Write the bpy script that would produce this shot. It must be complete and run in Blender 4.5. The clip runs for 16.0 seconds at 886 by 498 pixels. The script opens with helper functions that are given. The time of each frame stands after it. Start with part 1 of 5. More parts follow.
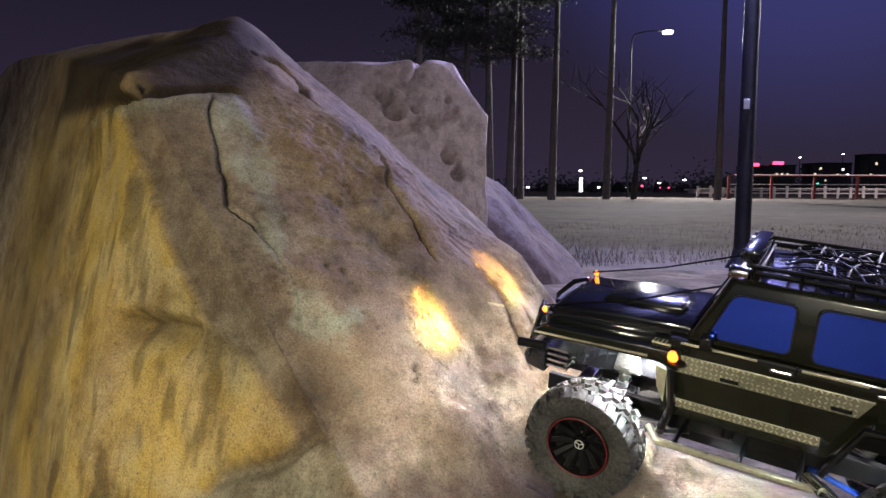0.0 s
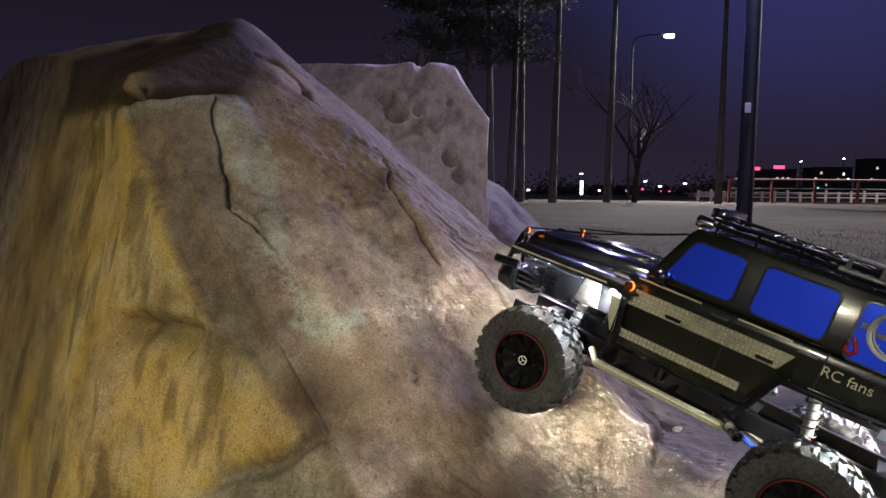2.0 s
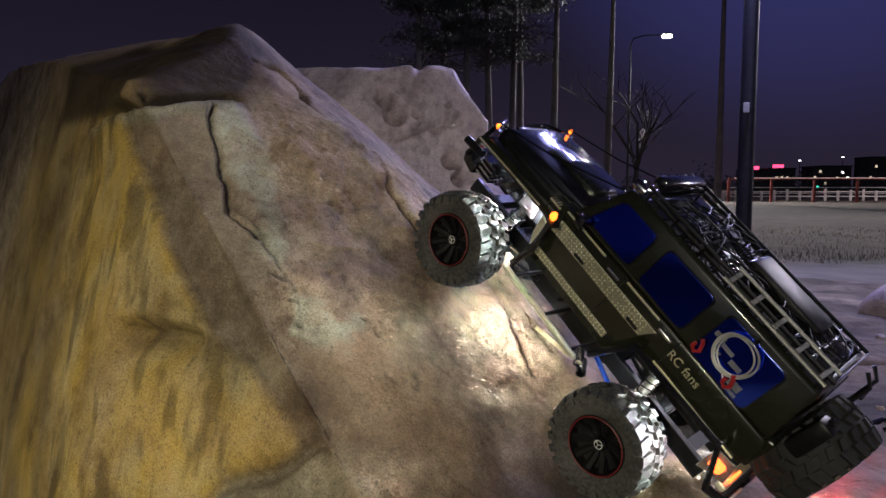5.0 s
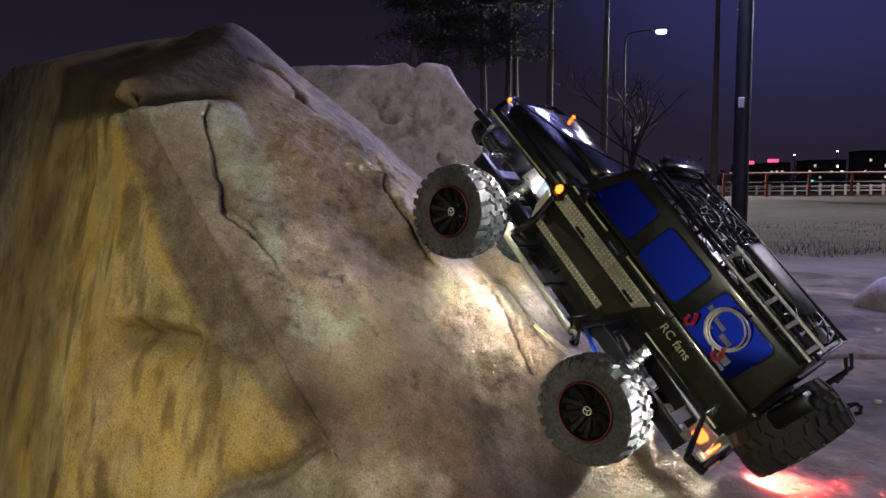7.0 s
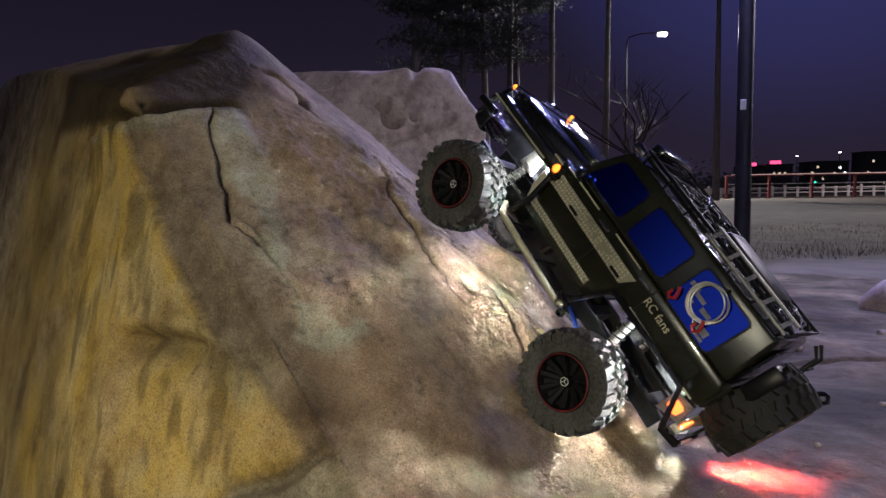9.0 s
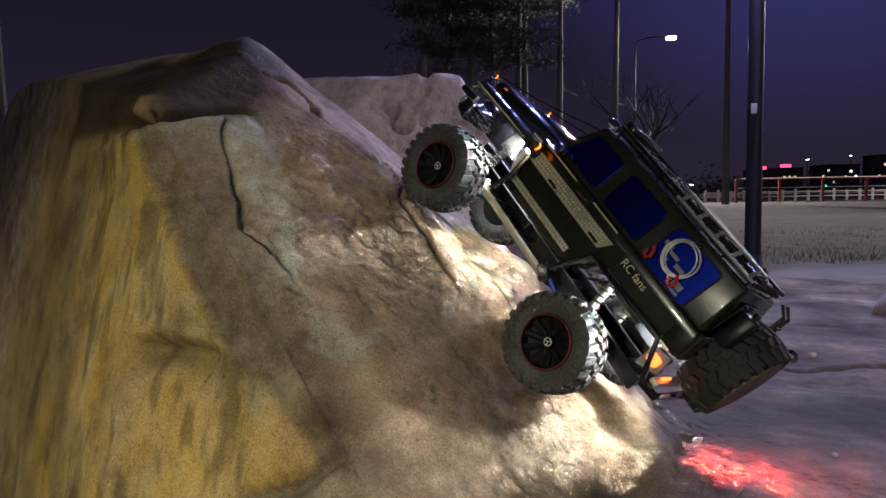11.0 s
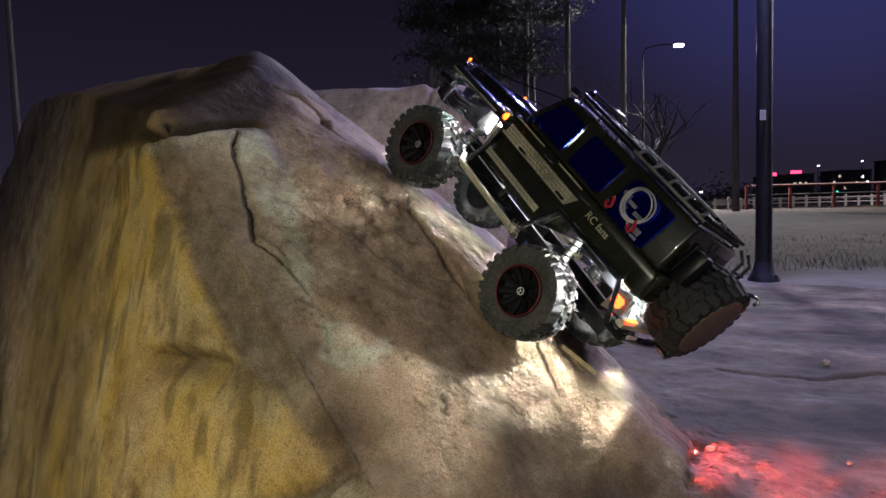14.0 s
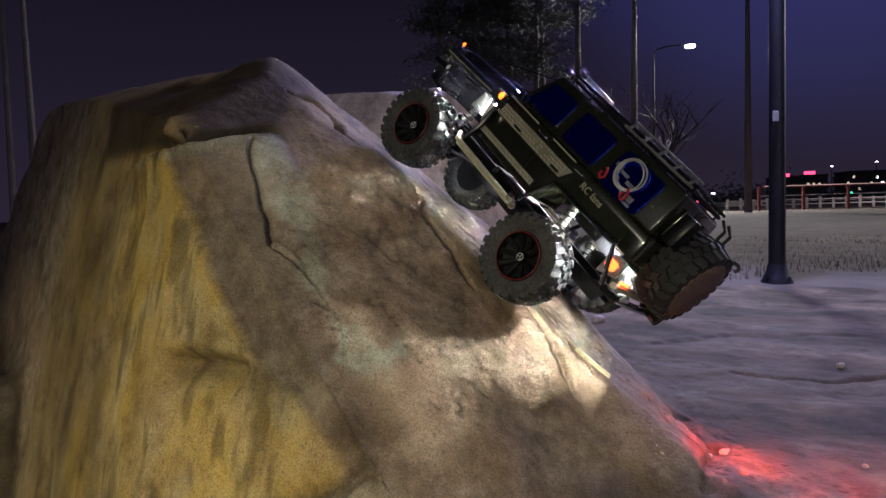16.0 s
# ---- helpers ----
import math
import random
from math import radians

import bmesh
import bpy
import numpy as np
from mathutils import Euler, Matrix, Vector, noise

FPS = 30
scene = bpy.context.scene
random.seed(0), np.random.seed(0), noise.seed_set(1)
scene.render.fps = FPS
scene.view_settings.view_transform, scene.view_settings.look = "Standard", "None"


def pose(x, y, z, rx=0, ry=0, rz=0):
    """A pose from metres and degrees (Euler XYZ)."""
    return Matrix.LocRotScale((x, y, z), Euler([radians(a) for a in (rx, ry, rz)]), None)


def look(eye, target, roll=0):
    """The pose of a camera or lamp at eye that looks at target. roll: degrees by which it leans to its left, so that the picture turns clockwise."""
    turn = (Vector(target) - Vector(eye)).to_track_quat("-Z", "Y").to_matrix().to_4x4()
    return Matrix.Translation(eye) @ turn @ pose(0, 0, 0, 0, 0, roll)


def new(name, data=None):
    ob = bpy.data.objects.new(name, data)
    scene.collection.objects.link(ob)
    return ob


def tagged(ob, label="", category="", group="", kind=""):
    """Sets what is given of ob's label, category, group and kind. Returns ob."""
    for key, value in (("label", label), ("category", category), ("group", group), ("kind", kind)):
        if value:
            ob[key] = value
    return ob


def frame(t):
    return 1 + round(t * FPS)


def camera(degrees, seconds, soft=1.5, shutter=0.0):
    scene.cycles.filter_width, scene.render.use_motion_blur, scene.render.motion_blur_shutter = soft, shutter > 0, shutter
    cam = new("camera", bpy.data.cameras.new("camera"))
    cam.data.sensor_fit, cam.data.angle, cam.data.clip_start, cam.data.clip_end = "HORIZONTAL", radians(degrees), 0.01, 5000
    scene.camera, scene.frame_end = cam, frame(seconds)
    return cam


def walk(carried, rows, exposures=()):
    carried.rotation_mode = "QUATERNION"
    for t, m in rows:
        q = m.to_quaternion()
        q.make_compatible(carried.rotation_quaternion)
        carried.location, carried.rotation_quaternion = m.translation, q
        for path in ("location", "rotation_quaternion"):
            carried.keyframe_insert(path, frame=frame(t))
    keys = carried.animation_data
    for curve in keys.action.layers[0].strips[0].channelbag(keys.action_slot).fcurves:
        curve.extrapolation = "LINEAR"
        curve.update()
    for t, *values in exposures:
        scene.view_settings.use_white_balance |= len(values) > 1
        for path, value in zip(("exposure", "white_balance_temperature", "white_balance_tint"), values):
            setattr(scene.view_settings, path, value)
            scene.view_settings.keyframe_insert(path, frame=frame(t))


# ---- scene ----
cam = camera(68.0, 16.0)
PATH = [
    (0, (0.003, -0.016, 0.805), (0.003, 1.976, 0.617), 0.2),
    (0.5, (0.002, -0.015, 0.805), (0.004, 1.975, 0.61), 0.4),
    (1, (0.002, -0.016, 0.805), (0.003, 1.975, 0.611), 0.3),
    (1.5, (0.002, -0.019, 0.807), (-0.001, 1.972, 0.621), 0.3),
    (2, (0.001, -0.017, 0.805), (0.0, 1.975, 0.624), 0.5),
    (2.5, (0.0, -0.016, 0.806), (0.003, 1.976, 0.623), 0.5),
    (3, (0.001, -0.018, 0.808), (0.004, 1.974, 0.63), 0.5),
    (3.5, (0.0, -0.02, 0.808), (0.0, 1.973, 0.635), 0.4),
    (4, (0.002, -0.015, 0.807), (0.0, 1.977, 0.634), 0.3),
    (6.5, (0.001, -0.014, 0.809), (0.007, 1.977, 0.628), -0.5),
    (7, (0.0, -0.013, 0.809), (0.01, 1.978, 0.626), -0.5),
    (7.5, (0.0, -0.015, 0.81), (0.009, 1.977, 0.632), -0.6),
    (8, (-0.001, -0.017, 0.811), (0.004, 1.975, 0.636), -0.7),
    (8.5, (0.0, -0.015, 0.81), (0.002, 1.978, 0.637), -0.8),
    (9, (-0.002, -0.014, 0.811), (0.0, 1.978, 0.64), -0.9),
    (11.3, (-0.008, -0.009, 0.816), (-0.037, 1.985, 0.664), -1.1),
    (11.5, (-0.008, -0.013, 0.814), (-0.041, 1.981, 0.668), -1.2),
    (12, (-0.009, -0.015, 0.814), (-0.047, 1.98, 0.673), -1.2),
    (12.5, (-0.008, -0.016, 0.815), (-0.051, 1.979, 0.678), -1.3),
    (13, (-0.007, -0.016, 0.815), (-0.054, 1.979, 0.683), -1.4),
    (13.5, (-0.008, -0.015, 0.815), (-0.055, 1.98, 0.685), -1.5),
    (14, (-0.009, -0.015, 0.817), (-0.059, 1.98, 0.688), -1.5),
    (14.5, (-0.01, -0.018, 0.815), (-0.067, 1.977, 0.69), -1.5),
    (15, (-0.01, -0.018, 0.814), (-0.075, 1.977, 0.689), -1.5),
    (15.5, (-0.011, -0.019, 0.816), (-0.083, 1.976, 0.692), -1.6),
    (16, (-0.013, -0.021, 0.819), (-0.095, 1.974, 0.698), -1.7),
]
EXPOSURES = [(0.0, 0.6, 5500, 10), (0.5, 0.26, 5500, 10), (1.0, 0.14, 5500, 10), (4.0, 0.08, 5500, 10), (16.0, 0.08, 5500, 10)]
walk(cam, [(t, look(eye, target, roll)) for t, eye, target, roll in PATH], EXPOSURES)

# ---- sky, lamps and exposure ----
world = bpy.data.worlds.new("night_sky")
scene.world = world
world.use_nodes = True
wn, wl = world.node_tree.nodes, world.node_tree.links
wn.clear()
w_out, w_bg = wn.new("ShaderNodeOutputWorld"), wn.new("ShaderNodeBackground")
w_tc, w_sep, w_ramp = wn.new("ShaderNodeTexCoord"), wn.new("ShaderNodeSeparateXYZ"), wn.new("ShaderNodeValToRGB")
w_ramp.color_ramp.elements[0].position, w_ramp.color_ramp.elements[0].color = 0.0, (0.022, 0.0150, 0.0245, 1)
w_ramp.color_ramp.elements[1].position, w_ramp.color_ramp.elements[1].color = 0.40, (0.0050, 0.0036, 0.0080, 1)
wl.new(w_tc.outputs["Generated"], w_sep.inputs[0])
wl.new(w_sep.outputs["Z"], w_ramp.inputs[0])


def sky_glow(direction, start, color):
    """An added broad lobe of brightness in the sky about a direction."""
    dot, ramp = wn.new("ShaderNodeVectorMath"), wn.new("ShaderNodeValToRGB")
    dot.operation = "DOT_PRODUCT"
    dot.inputs[1].default_value = Vector(direction).normalized()
    wl.new(w_tc.outputs["Generated"], dot.inputs[0])
    wl.new(dot.outputs["Value"], ramp.inputs[0])
    ramp.color_ramp.interpolation = "EASE"
    ramp.color_ramp.elements[0].position, ramp.color_ramp.elements[0].color = start, (0, 0, 0, 1)
    ramp.color_ramp.elements[1].position, ramp.color_ramp.elements[1].color = 1.0, (*color, 1)
    return ramp.outputs[0]


def sky_sum(a, c):
    add = wn.new("ShaderNodeMix")
    add.data_type, add.blend_type = "RGBA", "ADD"
    add.inputs[0].default_value = 1.0
    wl.new(a, add.inputs[6])
    wl.new(c, add.inputs[7])
    return add.outputs[2]


# a blue lobe at the right that stands in for the floodlight's glare
w_sky = sky_sum(w_ramp.outputs[0], sky_glow((0.46, 0.80, 0.50), 0.89, (0.022, 0.022, 0.085)))
# an unseen glow behind the camera, added for the windows to reflect
w_sky = sky_sum(w_sky, sky_glow((-0.35, -0.93, 0.02), 0.74, (0.25, 0.23, 0.24)))
wl.new(w_sky, w_bg.inputs[0])
w_bg.inputs[1].default_value = 1.0
wl.new(w_bg.outputs[0], w_out.inputs[0])


def spot(name, eye, target, watts, color, size, radius, blend=0.5):
    data = bpy.data.lights.new(name, "SPOT")
    data.energy, data.color, data.spot_size, data.shadow_soft_size, data.spot_blend = watts, color, radians(size), radius, blend
    ob = new(name, data)
    ob.matrix_world = look(eye, target)
    return ob


# the cool floodlight on the near lamp post, and the warm park lamp behind the left shoulder
spot("post_floodlight", (2.28, 5.10, 3.75), (0.6, 2.4, 0.3), 640, (0.54, 0.48, 1.0), 150, 0.10, 0.3)
spot("park_lamp_light", (-1.7, -3.0, 1.7), (-0.52, 0.85, -0.42), 580, (1.0, 0.83, 0.50), 46, 0.12, 1.0)
spot("street_lamp_light", (14.9, 44.5, 10.8), (8, 24, 0), 16000, (1.0, 0.86, 0.76), 150, 0.3)
# unseen spot added off to the right to brighten the middle field
spot("field_fill_light", (13.0, 10.0, 6.5), (6.0, 11.0, 0), 2400, (1.0, 0.84, 0.86), 140, 0.3)
# unseen fill from the front right, added to lift boulder and truck
spot("front_fill_light", (3.0, -2.2, 3.2), (0.0, 2.0, 0.7), 100, (1.0, 0.86, 0.92), 90, 0.25)

# ---- materials ----


def nodes_of(name):
    mat = bpy.data.materials.new(name)
    mat.use_nodes = True
    nt = mat.node_tree
    return mat, nt.nodes, nt.links, nt.nodes["Principled BSDF"]


def ramp_node(nodes, stops):
    r = nodes.new("ShaderNodeValToRGB")
    while len(r.color_ramp.elements) < len(stops):
        r.color_ramp.elements.new(0.5)
    for e, (p, c) in zip(r.color_ramp.elements, stops):
        e.position, e.color = p, (*c, 1) if len(c) == 3 else c
    return r


def grain(name, dark, light, rough=0.6, metal=0.0, scale=60.0, bump=0.15, detail=6.0, scratch=None, coat=0.0, specular=0.5):
    """A surface with grain and stains at two scales."""
    mat, n, l, b = nodes_of(name)
    tc = n.new("ShaderNodeTexCoord")
    fine, broad = n.new("ShaderNodeTexNoise"), n.new("ShaderNodeTexNoise")
    fine.inputs["Scale"].default_value, fine.inputs["Detail"].default_value = scale, detail
    broad.inputs["Scale"].default_value, broad.inputs["Detail"].default_value = scale / 9, 4
    for t in (fine, broad):
        l.new(tc.outputs["Object"], t.inputs["Vector"])
    mix = n.new("ShaderNodeMath")
    mix.operation = "MULTIPLY_ADD"
    mix.inputs[1].default_value, mix.inputs[2].default_value = 0.5, 0.0
    l.new(fine.outputs["Fac"], mix.inputs[0])
    half = n.new("ShaderNodeMath")
    half.operation = "MULTIPLY_ADD"
    half.inputs[1].default_value = 0.5
    l.new(broad.outputs["Fac"], half.inputs[0])
    l.new(mix.outputs[0], half.inputs[2])
    r = ramp_node(n, [(0.36, dark), (0.64, light)])
    l.new(half.outputs[0], r.inputs[0])
    l.new(r.outputs[0], b.inputs["Base Color"])
    rr = ramp_node(n, [(0.3, (max(0, rough - 0.1),) * 3), (0.7, (min(1, rough + 0.1),) * 3)])
    l.new(broad.outputs["Fac"], rr.inputs[0])
    l.new(rr.outputs[0], b.inputs["Roughness"])
    b.inputs["Metallic"].default_value = metal
    b.inputs["Coat Weight"].default_value = coat
    b.inputs["Specular IOR Level"].default_value = specular
    if bump:
        bn = n.new("ShaderNodeBump")
        bn.inputs["Strength"].default_value, bn.inputs["Distance"].default_value = bump, 0.3 / scale
        l.new(fine.outputs["Fac"], bn.inputs["Height"])
        l.new(bn.outputs[0], b.inputs["Normal"])
    return mat


def glow(name, color, strength, base=(0.8, 0.8, 0.8)):
    mat, n, l, b = nodes_of(name)
    b.inputs["Base Color"].default_value = (*base, 1)
    b.inputs["Emission Color"].default_value = (*color, 1)
    b.inputs["Emission Strength"].default_value = strength
    b.inputs["Roughness"].default_value = 0.3
    return mat


def glass(name, color, rough=0.10, metal=0.82):
    mat, n, l, b = nodes_of(name)
    b.inputs["Base Color"].default_value = (*color, 1)
    b.inputs["Roughness"].default_value = rough
    b.inputs["Metallic"].default_value = metal
    noise_t = n.new("ShaderNodeTexNoise")
    noise_t.inputs["Scale"].default_value = 30
    bn = n.new("ShaderNodeBump")
    bn.inputs["Strength"].default_value, bn.inputs["Distance"].default_value = 0.02, 0.001
    l.new(noise_t.outputs["Fac"], bn.inputs["Height"])
    l.new(bn.outputs[0], b.inputs["Normal"])
    return mat


def rock_material(name, pigment=True, plain_tone=((0.36, 0.29, 0.26), (0.62, 0.53, 0.48), (0.78, 0.69, 0.64))):
    """Painted artificial sandstone: grey-brown, ochre and grey-green pigment by the 'pigment' attribute, with pores,
    grime and painted-in shade.
    """
    mat, n, l, b = nodes_of(name)
    tc = n.new("ShaderNodeTexCoord")

    def noise_t(scale, detail=5, stretch=None, rough=0.6):
        t = n.new("ShaderNodeTexNoise")
        t.inputs["Scale"].default_value, t.inputs["Detail"].default_value, t.inputs["Roughness"].default_value = scale, detail, rough
        if stretch:
            mp = n.new("ShaderNodeMapping")
            mp.inputs["Scale"].default_value = stretch
            l.new(tc.outputs["Object"], mp.inputs[0])
            l.new(mp.outputs[0], t.inputs["Vector"])
        else:
            l.new(tc.outputs["Object"], t.inputs["Vector"])
        return t

    def mix(fac, a, c):
        m = n.new("ShaderNodeMix")
        m.data_type = "RGBA"
        for socket, v in ((m.inputs[0], fac), (m.inputs[6], a), (m.inputs[7], c)):
            if isinstance(v, (int, float)):
                socket.default_value = v
            elif isinstance(v, tuple):
                socket.default_value = (*v, 1)
            else:
                l.new(v, socket)
        return m.outputs[2]

    def times(a, c, add=0.0):
        m = n.new("ShaderNodeMath")
        m.operation = "MULTIPLY_ADD"
        m.use_clamp = True
        for socket, v in ((m.inputs[0], a), (m.inputs[1], c), (m.inputs[2], add)):
            if isinstance(v, (int, float)):
                socket.default_value = v
            else:
                l.new(v, socket)
        return m.outputs[0]

    big, mid, small = noise_t(4.5, 6), noise_t(24, 9, rough=0.72), noise_t(150, 4)
    streak = noise_t(18, 10, (1.0, 1.0, 0.36), 0.72)
    tone = [(0.33, (0.13, 0.10, 0.07)), (0.5, (0.272, 0.222, 0.158)), (0.67, (0.43, 0.365, 0.275))]
    if not pigment:
        tone = list(zip((0.30, 0.5, 0.7), plain_tone))
    base = ramp_node(n, tone)
    l.new(mid.outputs["Fac"], base.inputs[0])
    col = base.outputs[0]
    warm = ramp_node(n, [(0.42, (0, 0, 0)), (0.62, (1, 1, 1))])
    l.new(big.outputs["Fac"], warm.inputs[0])
    col = mix(times(warm.outputs[0], 0.42 if pigment else 0.12), col, (0.36, 0.225, 0.115))
    if pigment:
        at = n.new("ShaderNodeAttribute")
        at.attribute_name = "pigment"
        sep = n.new("ShaderNodeSeparateColor")
        l.new(at.outputs["Color"], sep.inputs[0])
        ochre = ramp_node(n, [(0.34, (0.34, 0.23, 0.05)), (0.52, (0.45, 0.32, 0.06)), (0.68, (0.52, 0.36, 0.085))])
        l.new(streak.outputs["Fac"], ochre.inputs[0])
        green = ramp_node(n, [(0.35, (0.27, 0.275, 0.20)), (0.65, (0.47, 0.48, 0.375))])
        l.new(mid.outputs["Fac"], green.inputs[0])
        col = mix(times(sep.outputs[0], 0.88), col, ochre.outputs[0])
        col = mix(times(sep.outputs[1], 0.85), col, green.outputs[0])
        # third channel: streaks and slab tone, plus shade put into the colour
        dirt_and_shade = times(sep.outputs[2], 0.95)
        col = mix(dirt_and_shade, col, (0.036, 0.026, 0.015))
    grime = ramp_node(n, [(0.28, (1, 1, 1)), (0.44, (0, 0, 0))])
    l.new(streak.outputs["Fac"], grime.inputs[0])
    col = mix(times(grime.outputs[0], 0.36), col, (0.09, 0.075, 0.055))
    speck = ramp_node(n, [(0.33, (1, 1, 1)), (0.40, (0, 0, 0))])
    l.new(small.outputs["Fac"], speck.inputs[0])
    col = mix(times(speck.outputs[0], 0.5), col, (0.10, 0.085, 0.07))
    stain_t = noise_t(8.5, 9, rough=0.68)
    stain = ramp_node(n, [(0.36, (0.42, 0.37, 0.33)), (0.48, (0.86, 0.84, 0.80)), (0.60, (1.06, 1.05, 1.04))])
    l.new(stain_t.outputs["Fac"], stain.inputs[0])
    m = n.new("ShaderNodeMix")
    m.data_type, m.blend_type = "RGBA", "MULTIPLY"
    m.inputs[0].default_value = 0.8 if pigment else 0.6
    l.new(col, m.inputs[6])
    l.new(stain.outputs[0], m.inputs[7])
    col = m.outputs[2]
    grit = noise_t(420, 3, rough=0.7)
    sand = ramp_node(n, [(0.36, (0.70, 0.68, 0.66)), (0.5, (1, 1, 1)), (0.64, (1.22, 1.2, 1.18))])
    l.new(grit.outputs["Fac"], sand.inputs[0])
    m = n.new("ShaderNodeMix")
    m.data_type, m.blend_type = "RGBA", "MULTIPLY"
    m.inputs[0].default_value = 1.0
    l.new(col, m.inputs[6])
    l.new(sand.outputs[0], m.inputs[7])
    col = m.outputs[2]
    spots = n.new("ShaderNodeTexVoronoi")
    spots.inputs["Scale"].default_value = 46
    l.new(tc.outputs["Object"], spots.inputs["Vector"])
    fleck = ramp_node(n, [(0.05, (1, 1, 1)), (0.13, (0, 0, 0))])
    l.new(spots.outputs["Distance"], fleck.inputs[0])
    col = mix(times(times(fleck.outputs[0], warm.outputs[0]), 0.55), col, (0.07, 0.052, 0.038))
    l.new(col, b.inputs["Base Color"])
    b.inputs["Specular IOR Level"].default_value = 0.22
    rr = ramp_node(n, [(0.3, (0.74,) * 3), (0.7, (0.92,) * 3)])
    l.new(mid.outputs["Fac"], rr.inputs[0])
    l.new(rr.outputs[0], b.inputs["Roughness"])
    vor = n.new("ShaderNodeTexVoronoi")
    vor.inputs["Scale"].default_value = 70
    l.new(tc.outputs["Object"], vor.inputs["Vector"])
    pore = ramp_node(n, [(0.05, (0, 0, 0)), (0.22, (1, 1, 1))])
    l.new(vor.outputs["Distance"], pore.inputs[0])
    b1, b2, b3 = (n.new("ShaderNodeBump") for _ in range(3))
    for bn, s, d, src in ((b1, 0.2, 0.008, mid.outputs["Fac"]), (b2, 0.58, 0.003, small.outputs["Fac"]), (b3, 0.25, 0.003, pore.outputs[0])):
        bn.inputs["Strength"].default_value, bn.inputs["Distance"].default_value = s, d
        l.new(src, bn.inputs["Height"])
    l.new(b1.outputs[0], b2.inputs["Normal"])
    l.new(b2.outputs[0], b3.inputs["Normal"])
    l.new(b3.outputs[0], b.inputs["Normal"])
    return mat


M_ROCK = rock_material("painted_sandstone")
M_ROCK_BROWN = rock_material("brown_sandstone", False, ((0.07, 0.055, 0.045), (0.13, 0.105, 0.09), (0.20, 0.17, 0.15)))
M_ROCK_PLAIN = rock_material("grey_sandstone", False)
M_DIRT = grain("dry_field", (0.06, 0.05, 0.038), (0.15, 0.125, 0.095), 0.95, 0, 2.5, 0.2, 10)
M_STRAW = grain("dry_grass", (0.075, 0.063, 0.042), (0.15, 0.122, 0.082), 0.9, 0, 30, 0)
M_POST = grain("dark_painted_steel", (0.012, 0.012, 0.016), (0.03, 0.03, 0.036), 0.5, 0.3, 25, 0.1)
M_LABEL = grain("white_plastic_plate", (0.55, 0.55, 0.5), (0.75, 0.75, 0.7), 0.5, 0, 80, 0.05)
M_BARK = grain("dark_bark", (0.10, 0.085, 0.09), (0.20, 0.17, 0.18), 0.9, 0, 12, 0.5)
M_TWIGS = grain("dark_winter_bark", (0.028, 0.024, 0.026), (0.06, 0.05, 0.054), 0.9, 0, 12, 0.4)
M_NEEDLE = grain("dark_needles", (0.03, 0.036, 0.030), (0.06, 0.07, 0.055), 0.8, 0, 8, 0)
M_FENCE_RED = grain("red_brown_paint", (0.16, 0.04, 0.035), (0.30, 0.075, 0.06), 0.5, 0, 20, 0.1)
M_FENCE_WHITE = grain("white_fence_paint", (0.55, 0.52, 0.52), (0.8, 0.76, 0.76), 0.5, 0, 20, 0.1)
M_WALL_FAR = grain("night_facade", (0.02, 0.018, 0.024), (0.05, 0.045, 0.055), 0.8, 0, 0.4, 0)
M_GLOW_LAMP = glow("lamp_glow", (1.0, 0.86, 0.62), 60)
M_GLOW_WHITE = glow("white_glow", (1.0, 0.93, 0.82), 3.2)
M_GLOW_RED = glow("red_sign_glow", (1.0, 0.06, 0.16), 2.0)
M_GLOW_GREEN = glow("green_signal_glow", (0.08, 1.0, 0.55), 1.6)
M_GLOW_WARM = glow("warm_window_glow", (1.0, 0.72, 0.42), 0.7)
M_GLOW_DIM = glow("lit_rail_glow", (1.0, 0.55, 0.45), 0.5)

# ---- noise and shape helpers ----


def lattice(ix, iy, iz, seed):
    v = np.sin(ix * 127.1 + iy * 311.7 + iz * 74.7 + seed * 53.3) * 43758.5453
    return v - np.floor(v)


def value_noise(p, scale, seed=0):
    q = p * scale + seed * 3.17
    i = np.floor(q)
    f = q - i
    f = f * f * (3 - 2 * f)
    out = 0
    for dx in (0, 1):
        for dy in (0, 1):
            for dz in (0, 1):
                w = (f[:, 0] if dx else 1 - f[:, 0]) * (f[:, 1] if dy else 1 - f[:, 1]) * (f[:, 2] if dz else 1 - f[:, 2])
                out = out + w * lattice(i[:, 0] + dx, i[:, 1] + dy, i[:, 2] + dz, seed)
    return out * 2 - 1


def fbm(p, scale, octaves=4, seed=0, gain=0.5):
    out, amp = 0, 1.0
    for o in range(octaves):
        out = out + amp * value_noise(p, scale * 2**o, seed + o)
        amp *= gain
    return out


def to_line(p, line, nrm=None):
    """Distance of the points p to a polyline, and the part of its length there, 0 to 1."""
    line = np.array(line, float)
    best, along = np.full(len(p), 1e9), np.zeros(len(p))
    n = len(line) - 1
    for k in range(n):
        a, d = line[k], line[k + 1] - line[k]
        s = np.clip(((p - a) @ d) / (d @ d), 0, 1)
        gap = p - a - s[:, None] * d
        if nrm is not None:
            off = (gap * nrm).sum(1)
            gap = gap - nrm * np.where(np.abs(off) < 0.05, off, 0)[:, None]
        dist = np.linalg.norm(gap, axis=1)
        near = dist < best
        best, along = np.where(near, dist, best), np.where(near, (k + s) / n, along)
    return best, along


def smooth(a, lo, hi):
    t = np.clip((a - lo) / (hi - lo), 0, 1)
    return t * t * (3 - 2 * t)


